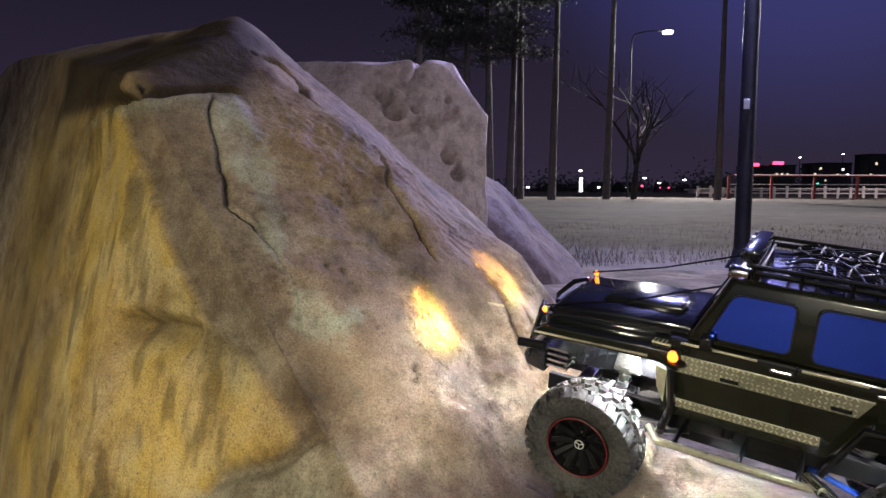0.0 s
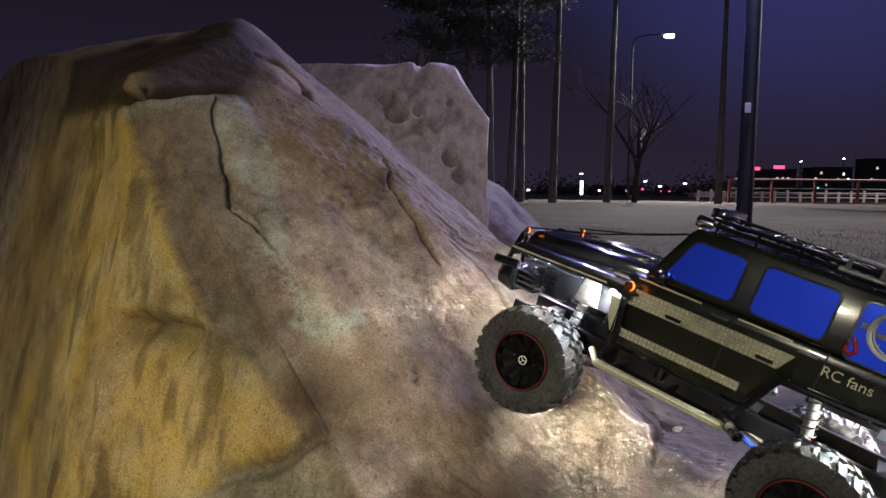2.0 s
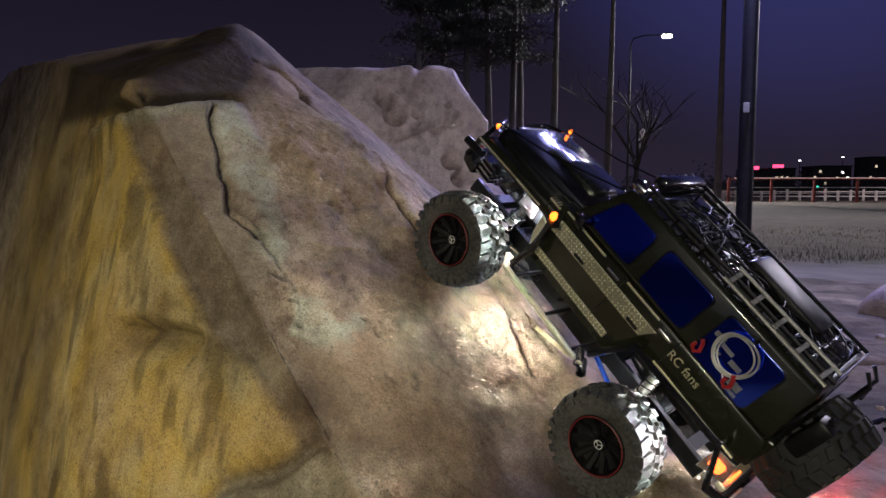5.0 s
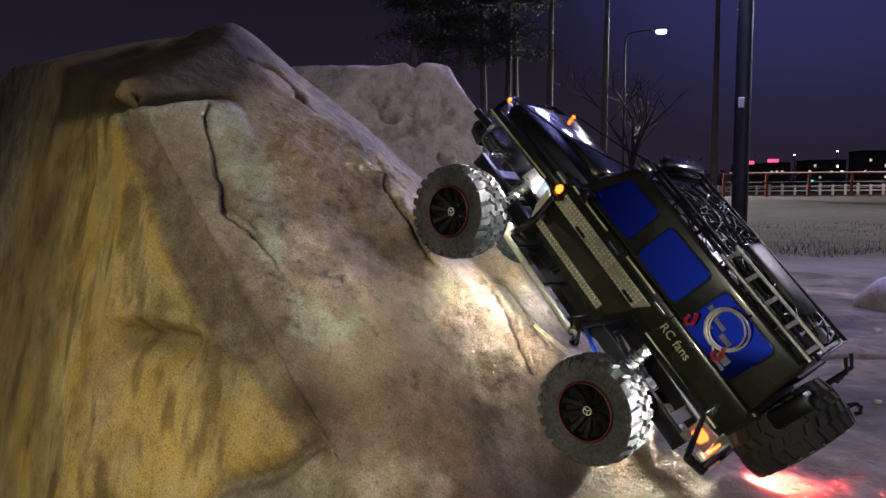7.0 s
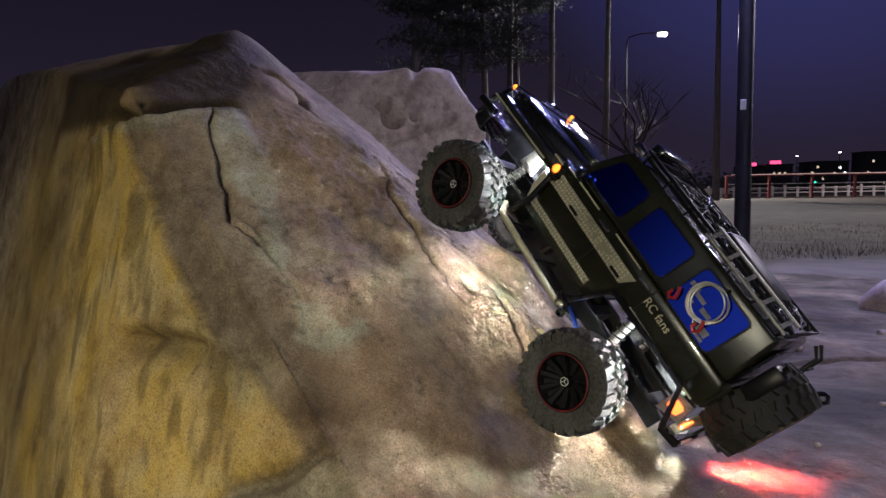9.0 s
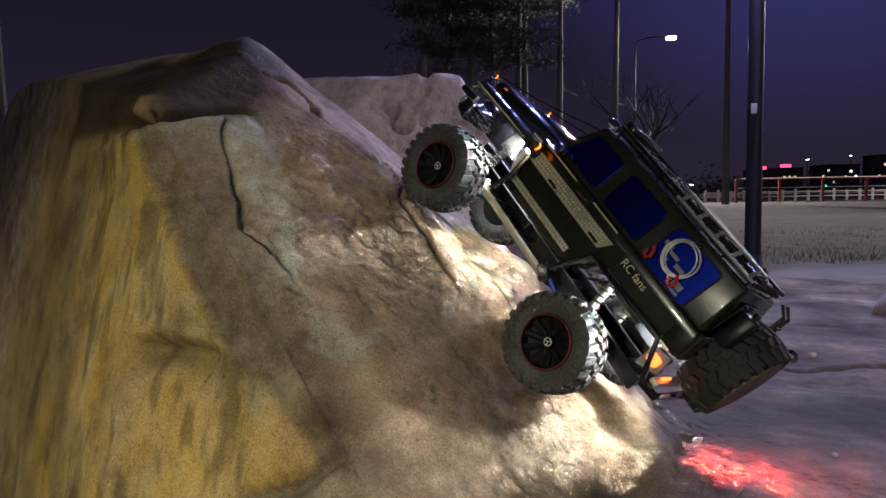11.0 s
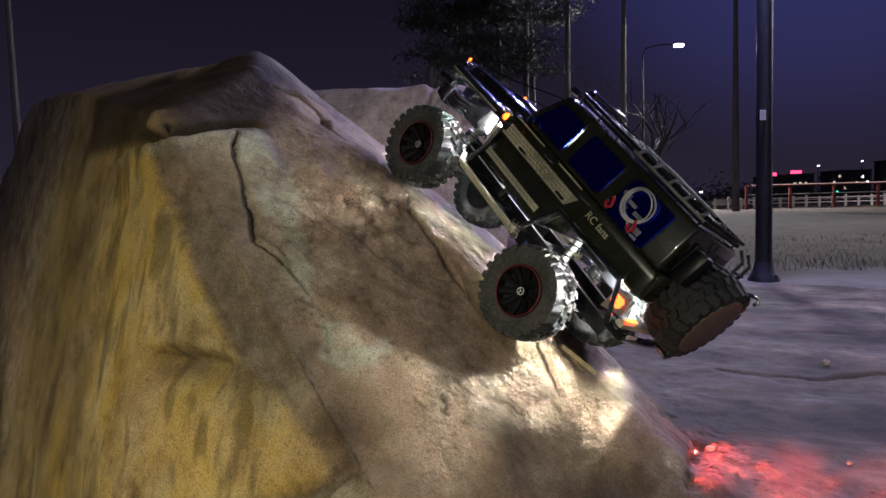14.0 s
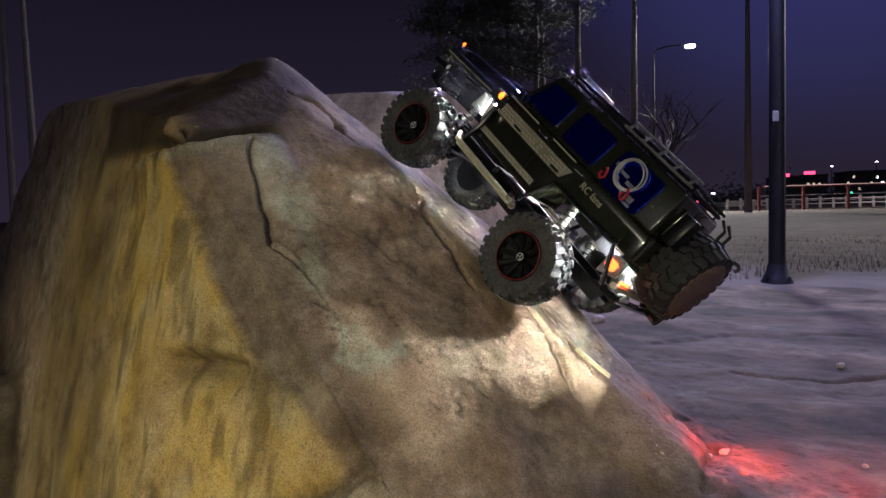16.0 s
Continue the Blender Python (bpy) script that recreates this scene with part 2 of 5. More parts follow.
def mesh_of(name, verts, faces, mat, flat=False):
    me = bpy.data.meshes.new(name)
    me.from_pydata([tuple(v) for v in verts], [], [tuple(f) for f in faces])
    me.materials.append(mat)
    if not flat:
        me.polygons.foreach_set("use_smooth", [True] * len(me.polygons))
    me.update()
    return me


def grid_faces(nx, ny):
    i = np.arange(nx - 1)[:, None] * ny + np.arange(ny - 1)[None]
    return np.stack([i, i + ny, i + ny + 1, i + 1], -1).reshape(-1, 4)


def steps(*spans):
    out = []
    for a, b, d in spans:
        out.extend(np.arange(a, b - d * 0.5, d))
    return np.array(out + [spans[-1][1]])


# ---- the climbed rock and its slab ----
FACES = [  # z = a x + b y + c for each broad face of the rock
    (-1.131, 0.065, 0.752),
    (-0.85, 0.20, 0.547),
    (-0.634, 0.807, -0.054),
    (1.52, 3.387, -1.491),
    (3.5, 3.08, -0.374),
    (0.25, 0.45, 0.655),
    (0.06, 0.15, 0.955),
    (0.0, -0.9, 2.95),
    (-0.70, -0.72, 1.798),
]


SWELLS = [(0.065, 0.865, 0.085, -0.040), (0.16, 0.75, 0.08, -0.022), (-0.03, 0.96, 0.06, 0.022), (0.13, 1.13, 0.07, 0.035), (0.175, 1.04, 0.06, -0.03), (-0.37, 1.22, 0.10, 0.012)]


def slab_height(x, y):
    z = -0.03 * x - 0.045 * y + 0.45 - 0.45 * smooth(x, -0.22, -0.55) * smooth(y, 1.6, 1.2)
    edge = np.minimum.reduce([(5.2 - y + 0.25 * x) * 0.35, (3.3 - x) * 0.5, (x + 2.6) * 0.6])
    return np.minimum(z, edge + 0.05 * np.sin(3 * x + y))


def rock_height(x, y):
    z = np.stack([a * x + b * y + c for a, b, c in FACES])
    m, k = z.min(0), 0.006
    top = m - k * np.log(np.exp(-np.clip((z - m) / k, 0, 60)).sum(0)) - 0.004
    for cx, cy, r, a in SWELLS:
        top = top + a * np.exp(-((x - cx) ** 2 + (y - cy) ** 2) / r**2)
    s = slab_height(x, y)
    m, k = np.maximum(top, s), 0.022
    return m + k * np.log(np.exp(np.clip((top - m) / k, -60, 0)) + np.exp(np.clip((s - m) / k, -60, 0))) - 0.004


CRACK = [(-0.336, 0.961, 0.927), (-0.326, 0.935, 0.899), (-0.316, 0.909, 0.872), (-0.299, 0.884, 0.84), (-0.281, 0.858, 0.809), (-0.278, 0.843, 0.794), (-0.274, 0.828, 0.78), (-0.259, 0.824, 0.767), (-0.244, 0.82, 0.755), (-0.232, 0.817, 0.744)]
CRACK_MID = [(-0.126, 1.112, 0.868), (-0.101, 1.047, 0.834), (-0.079, 1.002, 0.802), (-0.063, 0.984, 0.785), (-0.047, 0.969, 0.768), (-0.034, 0.955, 0.748), (-0.021, 0.945, 0.728), (-0.014, 0.936, 0.712), (-0.007, 0.928, 0.695)]
CRACK_RIDGE = [(-0.315, 1.112, 1.03), (-0.3, 1.138, 1.025), (-0.287, 1.172, 1.023), (-0.275, 1.172, 1.011), (-0.263, 1.171, 0.999), (-0.249, 1.174, 0.988), (-0.219, 1.095, 0.964), (-0.207, 1.093, 0.954), (-0.194, 1.09, 0.943)]
CRACK_FOOT = [(-0.274, 0.699, 0.453), (-0.25, 0.696, 0.479), (-0.218, 0.685, 0.491), (-0.19, 0.676, 0.501), (-0.157, 0.668, 0.525), (-0.121, 0.658, 0.54)]
LEDGE = [(-0.545, 0.96, 0.91), (-0.492, 0.983, 0.924), (-0.393, 0.91, 0.921), (-0.339, 0.971, 0.936), (-0.303, 1.004, 0.941)]
SLOT = [(-0.50, 0.985, 0.921), (-0.476, 0.965, 0.924), (-0.43, 0.938, 0.925), (-0.391, 0.92, 0.927), (-0.36, 0.95, 0.934), (-0.333, 0.983, 0.941)]
CRACK_PALE = [(-0.274, 0.84, 0.789), (-0.245, 0.831, 0.764), (-0.223, 0.814, 0.736), (-0.204, 0.805, 0.715), (-0.182, 0.781, 0.683), (-0.167, 0.756, 0.653)]
PALE_FOOT = [(-0.168, 0.745, 0.644), (-0.147, 0.755, 0.638), (-0.123, 0.773, 0.639), (-0.108, 0.788, 0.642)]
BLOCK_EDGE = [(-0.326, 0.972, 0.927), (-0.29, 0.93, 0.871), (-0.252, 0.888, 0.814), (-0.208, 0.859, 0.762)]
PIT = [(-0.4, 0.809, 0.632), (-0.373, 0.797, 0.634), (-0.346, 0.786, 0.636), (-0.33, 0.778, 0.634), (-0.314, 0.77, 0.632)]
OCHRE_EDGE = [(-0.458, 0.939, 0.905), (-0.386, 0.856, 0.812), (-0.345, 0.816, 0.74), (-0.283, 0.759, 0.639), (-0.218, 0.719, 0.606), (-0.158, 0.673, 0.54)]
PALE_BAND = [(-0.324, 0.974, 0.93), (-0.3, 0.94, 0.887), (-0.276, 0.906, 0.844), (-0.25, 0.875, 0.802), (-0.223, 0.844, 0.761), (-0.209, 0.818, 0.73), (-0.195, 0.791, 0.7), (-0.178, 0.774, 0.676), (-0.161, 0.757, 0.651), (-0.142, 0.763, 0.644), (-0.123, 0.769, 0.636)]
FISSURE = [(0.129, 0.894, 0.556), (0.118, 0.92, 0.587), (0.106, 0.947, 0.618), (0.083, 0.974, 0.654), (0.061, 1.01, 0.688)]
FISSURE_LOW = [(0.16, 0.928, 0.575), (0.145, 0.947, 0.594), (0.13, 0.971, 0.613), (0.113, 1.011, 0.638), (0.093, 1.034, 0.666)]
FOOT_SEAM = [(0.275, 1.055, 0.44), (0.318, 1.127, 0.42), (0.36, 1.2, 0.4), (0.352, 1.071, 0.421), (0.384, 1.064, 0.399), (0.311, 0.883, 0.446), (0.288, 0.842, 0.438)]
SLAB_CRACK = [(0.702, 1.805, 0.344), (0.808, 1.766, 0.342), (0.915, 1.726, 0.341), (1.031, 1.76, 0.336), (1.147, 1.794, 0.331), (1.396, 1.799, 0.323), (1.65, 1.805, 0.315)]
SLAB_CRACK_FAR = [(0.609, 2.335, 0.323), (0.814, 2.441, 0.312), (1.018, 2.547, 0.301), (1.278, 2.531, 0.294), (1.54, 2.515, 0.287), (1.8, 2.625, 0.285), (2.1, 2.8, 0.27)]
KNOBS = [(-0.22, 0.975, 0.864), (-0.169, 1.082, 0.899), (-0.108, 0.946, 0.773), (-0.184, 0.961, 0.83), (0.092, 0.863, 0.538), (-0.453, 0.947, 0.947), (0.02, 0.745, 0.522)]


def build_rock():
    xs = steps((-2.7, -1.6, 0.04), (-1.6, -0.8, 0.012), (-0.8, -0.5, 0.0032), (-0.5, 0.2, 0.0031), (0.2, 0.5, 0.0042), (0.5, 0.62, 0.008), (0.62, 1.4, 0.014), (1.4, 3.5, 0.035))
    ys = steps((0.1, 0.5, 0.02), (0.5, 0.66, 0.0035), (0.66, 1.04, 0.0019), (1.04, 1.3, 0.003), (1.3, 2.2, 0.010), (2.2, 5.9, 0.04))
    gx, gy = [g.ravel() for g in np.meshgrid(xs, ys, indexing="ij")]
    p = np.stack([gx, gy, rock_height(gx, gy)], 1)
    e = 0.004
    nx = (rock_height(gx + e, gy) - rock_height(gx - e, gy)) / (2 * e)
    ny = (rock_height(gx, gy + e) - rock_height(gx, gy - e)) / (2 * e)
    nrm = np.stack([-nx, -ny, np.ones_like(nx)], 1)
    nrm /= np.linalg.norm(nrm, axis=1)[:, None]
    warp = p + 0.006 * np.stack([fbm(p, 30, 3, 5), fbm(p, 30, 3, 6), fbm(p, 30, 3, 7)], 1)
    steep = smooth(nrm[:, 2], 0.75, 0.35)
    on_slab = smooth(p[:, 2], slab_height(gx, gy) + 0.10, slab_height(gx, gy) + 0.01)
    # broad undulation, small relief, and upright flutes on the steep face
    d = 0.009 * fbm(p, 4.5, 2, 1) + smooth(gx, -0.62, -0.46) * (0.0026 * fbm(p, 17, 4, 2, 0.55) + 0.0003 * fbm(p, 90, 2, 3))
    flute = p * np.array([1, 1, 0.12])
    d += steep * (0.005 * fbm(flute, 11, 2, 11) + 0.0008 * fbm(flute, 34, 2, 12) * smooth(gx, -0.55, -0.42))
    d += on_slab * (0.010 * fbm(p, 3.2, 4, 21) + 0.006 * np.round(2 * fbm(p * np.array([1, 1.6, 1]), 2.4, 2, 22)) / 2)
    rough_zone = smooth(np.linalg.norm(p - np.array((-0.15, 1.0, 0.84)), axis=1), 0.22, 0.05)
    d += rough_zone * 0.0065 * np.abs(fbm(p, 38, 4, 31, 0.6))
    chip = smooth(np.linalg.norm(p - np.array((-0.08, 0.99, 0.80)), axis=1), 0.34, 0.12) * smooth(gx, -0.26, -0.16)
    layer = 2.6 * fbm(p * np.array([1, 1, 1.5]), 7.5, 3, 33)
    d += chip * 0.0032 * (np.floor(layer) + smooth(layer - np.floor(layer), 0.0, 0.16))
    # cracks
    dark = np.zeros(len(p))
    for line, width, depth in ((CRACK, 0.0032, 0.012), (CRACK_MID, 0.0045, 0.014), (CRACK_RIDGE, 0.009, 0.028), (CRACK_FOOT, 0.007, 0.020),
                               (CRACK_PALE, 0.0018, 0.004), (SLOT, 0.0065, 0.020), (FISSURE, 0.006, 0.009), (FISSURE_LOW, 0.005, 0.008), (FOOT_SEAM, 0.016, 0.012), (SLAB_CRACK, 0.014, 0.02), (SLAB_CRACK_FAR, 0.02, 0.03)):
        dist, along = to_line(warp, line, nrm)
        w = width * (0.45 + 0.55 * np.sin(np.pi * np.clip(along, 0.06, 0.94)))
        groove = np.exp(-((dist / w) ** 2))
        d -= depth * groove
        # the shade inside each groove is also painted into the colour
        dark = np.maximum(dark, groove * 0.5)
    # the ledge: a block standing proud below a deep slot, with a brow over it
    dist, along = to_line(p, LEDGE, nrm)
    ends = smooth(along, 0.0, 0.12) * smooth(along, 1.0, 0.86)
    above = p[:, 2] - np.interp(p[:, 0], [q[0] for q in LEDGE], [q[2] for q in LEDGE])
    d -= 0.022 * ends * smooth(above, -0.001, 0.003) * smooth(above, 0.022, 0.008) * smooth(dist, 0.06, 0.02)
    d += 0.010 * ends * smooth(above, -0.09, -0.01) * smooth(above, 0.004, -0.004)
    # shadow line in the slot under the brow, painted dark
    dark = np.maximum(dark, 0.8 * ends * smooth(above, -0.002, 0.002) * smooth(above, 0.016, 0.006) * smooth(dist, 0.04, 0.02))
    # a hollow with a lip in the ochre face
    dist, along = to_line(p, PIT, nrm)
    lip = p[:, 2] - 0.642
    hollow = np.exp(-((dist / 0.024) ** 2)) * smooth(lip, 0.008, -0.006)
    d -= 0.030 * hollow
    # shade in the hollow, added as darker colour
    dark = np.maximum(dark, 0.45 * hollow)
    d += 0.006 * np.exp(-((dist / 0.03) ** 2)) * smooth(lip, -0.004, 0.012)
    for k, c in enumerate(KNOBS):
        r = 0.028 + 0.010 * math.sin(k * 2.3)
        d += 0.010 * np.exp(-(np.linalg.norm(warp - np.array(c), axis=1) / r) ** 2)
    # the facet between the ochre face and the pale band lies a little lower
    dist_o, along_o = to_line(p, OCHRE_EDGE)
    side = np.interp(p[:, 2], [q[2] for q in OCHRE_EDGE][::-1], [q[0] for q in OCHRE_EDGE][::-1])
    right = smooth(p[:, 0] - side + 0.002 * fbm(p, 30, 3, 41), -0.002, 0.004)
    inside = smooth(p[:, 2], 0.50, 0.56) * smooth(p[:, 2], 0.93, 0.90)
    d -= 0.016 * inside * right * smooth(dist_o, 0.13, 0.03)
    # small pock marks
    pitted = smooth(gx, -0.35, -0.15) * np.clip(0.5 + fbm(p, 7, 3, 73), 0, 1)
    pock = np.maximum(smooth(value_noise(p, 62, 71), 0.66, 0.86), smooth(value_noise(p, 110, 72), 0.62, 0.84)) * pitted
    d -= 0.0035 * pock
    # pock marks get their inner shade as colour too
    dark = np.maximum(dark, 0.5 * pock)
    q = p + nrm * d[:, None]
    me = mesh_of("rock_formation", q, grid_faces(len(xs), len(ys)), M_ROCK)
    # pigment: ochre, grey-green, and a dark channel of grime and painted-in shade
    front = smooth(p[:, 1] - 0.35 * p[:, 0], 1.95, 1.5)
    ochre = (1 - right) * front * smooth(p[:, 2], 0.99, 0.90)
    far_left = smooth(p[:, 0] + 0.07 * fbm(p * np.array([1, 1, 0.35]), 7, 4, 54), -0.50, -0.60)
    ochre = ochre * (1 - 0.22 * far_left) + 0.25 * front * smooth(p[:, 0], -0.38, -0.46) * smooth(p[:, 2], 0.9, 0.95)
    blot = np.exp(-(np.linalg.norm(p - np.array((-0.24, 0.72, 0.60)), axis=1) / 0.055) ** 2)
    ochre = np.clip(ochre * (0.80 + 0.42 * fbm(p, 9, 4, 51) + 0.16 * fbm(p * np.array([1, 1, 0.3]), 30, 3, 58)), 0, 1)
    under = smooth(p[:, 2] - np.interp(p[:, 0], [v[0] for v in CRACK_FOOT], [v[2] for v in CRACK_FOOT]), 0.012, -0.004) * smooth(p[:, 0], -0.33, -0.25) * smooth(p[:, 0], -0.08, -0.13)
    ochre *= 1 - under
    pale_d, pale_a = to_line(warp, PALE_BAND, nrm)
    patchy = fbm(p, 13, 5, 52, 0.62)
    pale = smooth(pale_d + 0.020 * patchy, 0.043 - 0.022 * pale_a, 0.020 - 0.014 * pale_a) * np.clip(0.92 + 0.75 * patchy, 0.15, 1)
    foot_d, _ = to_line(warp, PALE_FOOT, nrm)
    pale = np.maximum(pale, 0.85 * smooth(foot_d + 0.006 * patchy, 0.014, 0.006))
    edge_d, _ = to_line(warp, BLOCK_EDGE, nrm)
    pale = np.maximum(pale, 0.8 * smooth(edge_d, 0.0035, 0.001))
    streaky = fbm(p * np.array([1, 1, 0.22]), 26, 4, 57, 0.6) * smooth(p[:, 0], -0.85, -0.55)
    moss = front * (1 - right) * smooth(patchy + 0.4 * streaky, 0.05, 0.6)
    lip_band = ends * smooth(above, -0.022, -0.010) * smooth(above, 0.002, -0.003)
    pale = np.maximum(pale, 0.6 * lip_band)
    pale = np.clip(np.maximum.reduce([pale, under * 0.6 * np.clip(1 + patchy, 0, 1), 0.45 * blot * np.clip(0.9 + patchy, 0, 1), 0.22 * moss]), 0, 1)
    # shade over the brow put into the colour, sparing its lit knob
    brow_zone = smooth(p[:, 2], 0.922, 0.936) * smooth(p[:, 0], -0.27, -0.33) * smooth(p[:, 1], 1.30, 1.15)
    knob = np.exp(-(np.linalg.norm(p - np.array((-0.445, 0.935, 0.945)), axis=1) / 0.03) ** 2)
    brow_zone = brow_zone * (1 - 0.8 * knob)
    # far left darkened, plus the brow's painted shade
    left_brow_dark = 0.48 * far_left * front * (1.0 + 0.5 * fbm(p, 8, 4, 55)) + brow_zone * (1.12 + 0.22 * fbm(p, 10, 4, 55))
    # shade of the facet right of the ochre edge, painted as dark colour
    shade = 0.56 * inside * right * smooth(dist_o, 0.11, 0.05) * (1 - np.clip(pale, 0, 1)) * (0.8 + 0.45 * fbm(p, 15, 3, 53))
    runs = 0.55 * front * (1 - right) * smooth(streaky, 0.22, 0.75)
    # all darkening in one channel, with the slab darker in patches
    dark = np.clip(np.maximum(np.maximum(np.maximum(np.maximum(dark, shade), left_brow_dark), runs), on_slab * (0.72 + 0.5 * fbm(p, 3.5, 4, 56))), 0, 1)
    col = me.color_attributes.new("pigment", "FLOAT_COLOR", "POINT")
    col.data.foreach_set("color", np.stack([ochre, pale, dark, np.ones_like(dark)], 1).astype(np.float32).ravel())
    return tagged(new("rock_formation", me), "weathered ochre and grey artificial rock with cracks and a flat slab", "rock", kind="structure")


build_rock()


def boulder(name, centre, size, power, seed, label, holes=(), lump=0.06, turn=0.0, res=46, cuts=(), facets=12, grooves=(), stone=None):
    """A rounded block: a superquadric with broken faces, relief and pits."""
    verts, faces = [], []
    grid = np.linspace(-1, 1, res)
    for axis in range(3):
        for sign in (-1, 1):
            u, v = np.meshgrid(grid, grid, indexing="ij")
            c = np.zeros((res * res, 3))
            c[:, axis], c[:, (axis + 1) % 3], c[:, (axis + 2) % 3] = sign, u.ravel() * sign, v.ravel()
            f = grid_faces(res, res) + len(verts) * res * res
            verts.append(c)
            faces.append(f)
    d = np.concatenate(verts)
    d /= np.linalg.norm(d, axis=1)[:, None]
    s = np.array(size) / 2
    r = (np.abs(d / s) ** power).sum(1) ** (-1 / power)
    for nrm, off in cuts:
        nrm = np.array(nrm, float) / np.linalg.norm(nrm)
        t = d @ nrm
        r = np.where(t > 1e-3, np.minimum(r, off / np.maximum(t, 1e-3)), r)
    p = d * r[:, None]
    m = s.mean()
    p += d * (lump * m * fbm(p / m, 1.3, 3, seed) + 0.35 * lump * m * np.round(2.5 * fbm(p / m, 1.1, 2, seed + 4)) / 2.5 + 0.12 * lump * m * fbm(p / m, 7, 3, seed + 8))[:, None]
    rng = np.random.default_rng(seed)
    for k in range(facets):
        v = rng.normal(size=3)
        v /= np.linalg.norm(v)
        t = p @ v
        p -= v * np.maximum(0, t - t.max() * rng.uniform(0.80, 0.95))[:, None] * 0.85
    a = radians(turn)
    p = p @ np.array([[math.cos(a), math.sin(a), 0], [-math.sin(a), math.cos(a), 0], [0, 0, 1]]) + np.array(centre)
    for x, y, z, rad in holes:
        k = np.exp(-(np.hypot(p[:, 0] - x, p[:, 2] - z) / rad) ** 4) * (d[:, 1] < -0.25)
        p -= (d * (k * rad * 5.0)[:, None])
    for line, width, depth in grooves:
        gap, along = to_line(p * np.array([1, 0, 1]), [(x, 0, z) for x, z in line])
        gap = gap + 0.006 * fbm(p, 22, 3, seed + 20)
        p -= d * (depth * np.exp(-((gap / width) ** 2)) * (d[:, 1] < -0.25))[:, None]
    me = mesh_of(name, p - np.array(centre), np.concatenate(faces), stone or M_ROCK_PLAIN)
    bm = bmesh.new()
    bm.from_mesh(me)
    bmesh.ops.remove_doubles(bm, verts=bm.verts, dist=1e-4)
    bmesh.ops.recalc_face_normals(bm, faces=bm.faces)
    bm.to_mesh(me)
    bm.free()
    ob = new(name, me)
    ob.location = centre
    return tagged(ob, label, "rock")


boulder("boulder", (-0.36, 3.15, 0.50), (1.10, 1.55, 1.58), 14, 3, "large pale pitted boulder behind the climbed rock",
        [(-0.176, 2.37, 1.094, 0.034), (-0.211, 2.38, 1.149, 0.027), (-0.10, 2.37, 1.10, 0.016), (-0.13, 2.37, 1.16, 0.012), (0.02, 2.37, 1.14, 0.010), (0.03, 2.38, 0.93, 0.028), (-0.03, 2.37, 1.05, 0.018), (0.06, 2.4, 0.86, 0.022)], 0.07, 0, 150,
        [((0.787, 0.0, 0.617), 0.80), ((0.62, -0.1, 0.75), 0.965), ((0.75, -0.6, 0.1), 0.767), ((0.3, -0.9, 0.25), 0.89), ((-0.25, -0.75, 0.6), 0.985)], 3,
        [([(-0.19, 1.0), (-0.156, 1.013), (-0.074, 1.053), (0.0, 1.07), (0.06, 1.09)], 0.013, 0.035), ([(-0.09, 1.30), (-0.085, 1.24), (-0.13, 1.18), (-0.2, 1.2)], 0.02, 0.03)])
boulder("boulder", (0.15, 4.15, 0.30), (1.5, 1.3, 1.15), 3.2, 9, "low grey boulder sloping down to the slab", (), 0.07, -12, 40, [((0.7, -0.1, 0.7), 0.45)], stone=M_ROCK_BROWN)
boulder("boulder", (2.35, 2.75, 0.20), (0.75, 0.9, 0.42), 5, 15, "low broken stone block at the slab edge", (), 0.07, 20, 32)


def pebble(x, y, size, seed):
    return boulder("pebble", (x, y, float(rock_height(np.array([x]), np.array([y]))[0]) + size * 0.2), (size * 1.3, size, size * 0.8), 2.6, seed, "small loose brown stone on the slab", (), 0.2, seed * 40, 8)


for k, (x, y, s) in enumerate(((0.405, 1.075, 0.020), (0.42, 1.12, 0.012), (0.35, 1.0, 0.010), (0.9, 1.3, 0.014), (1.05, 1.9, 0.02), (1.5, 2.2, 0.03), (0.62, 1.05, 0.008), (0.55, 2.9, 0.05))):
    tagged(pebble(x, y, s, k + 1), group="loose stones on the slab")


M_TWIG = grain("pale_split_wood", (0.40, 0.32, 0.16), (0.62, 0.52, 0.30), 0.7, 0, 120, 0.1)


def twig(points, r, label):
    pts = [Vector(p) + Vector((0.002, -0.003, 0.004)) for p in points]
    me = bpy.data.meshes.new("twig")
    bm = bmesh.new()
    ring_old = None
    for p in pts:
        ring = [bm.verts.new(p + Vector((r * math.cos(a), 0.5 * r * math.sin(a), r * math.sin(a)))) for a in (0, 1.57, 3.14, 4.71)]
        if ring_old:
            for i in range(4):
                bm.faces.new((ring_old[i], ring_old[(i + 1) % 4], ring[(i + 1) % 4], ring[i]))
        else:
            bm.faces.new(ring[::-1])
        ring_old = ring
    bm.faces.new(ring_old)
    bmesh.ops.recalc_face_normals(bm, faces=bm.faces)
    bm.to_mesh(me)
    bm.free()
    me.materials.append(M_TWIG)
    return tagged(new("twig", me), label, "twig", "twigs on the rock")


def on_rock(x, y):
    return (x, y, float(rock_height(np.array([x]), np.array([y]))[0]))


twig([on_rock(0.140, 0.953), on_rock(0.155, 0.948), on_rock(0.182, 0.937)], 0.004, "pale flat splinter lying on the rock slope")
twig([on_rock(0.067, 0.936), on_rock(0.078, 0.941), on_rock(0.091, 0.945)], 0.0016, "thin pale twig lying on the rock slope")

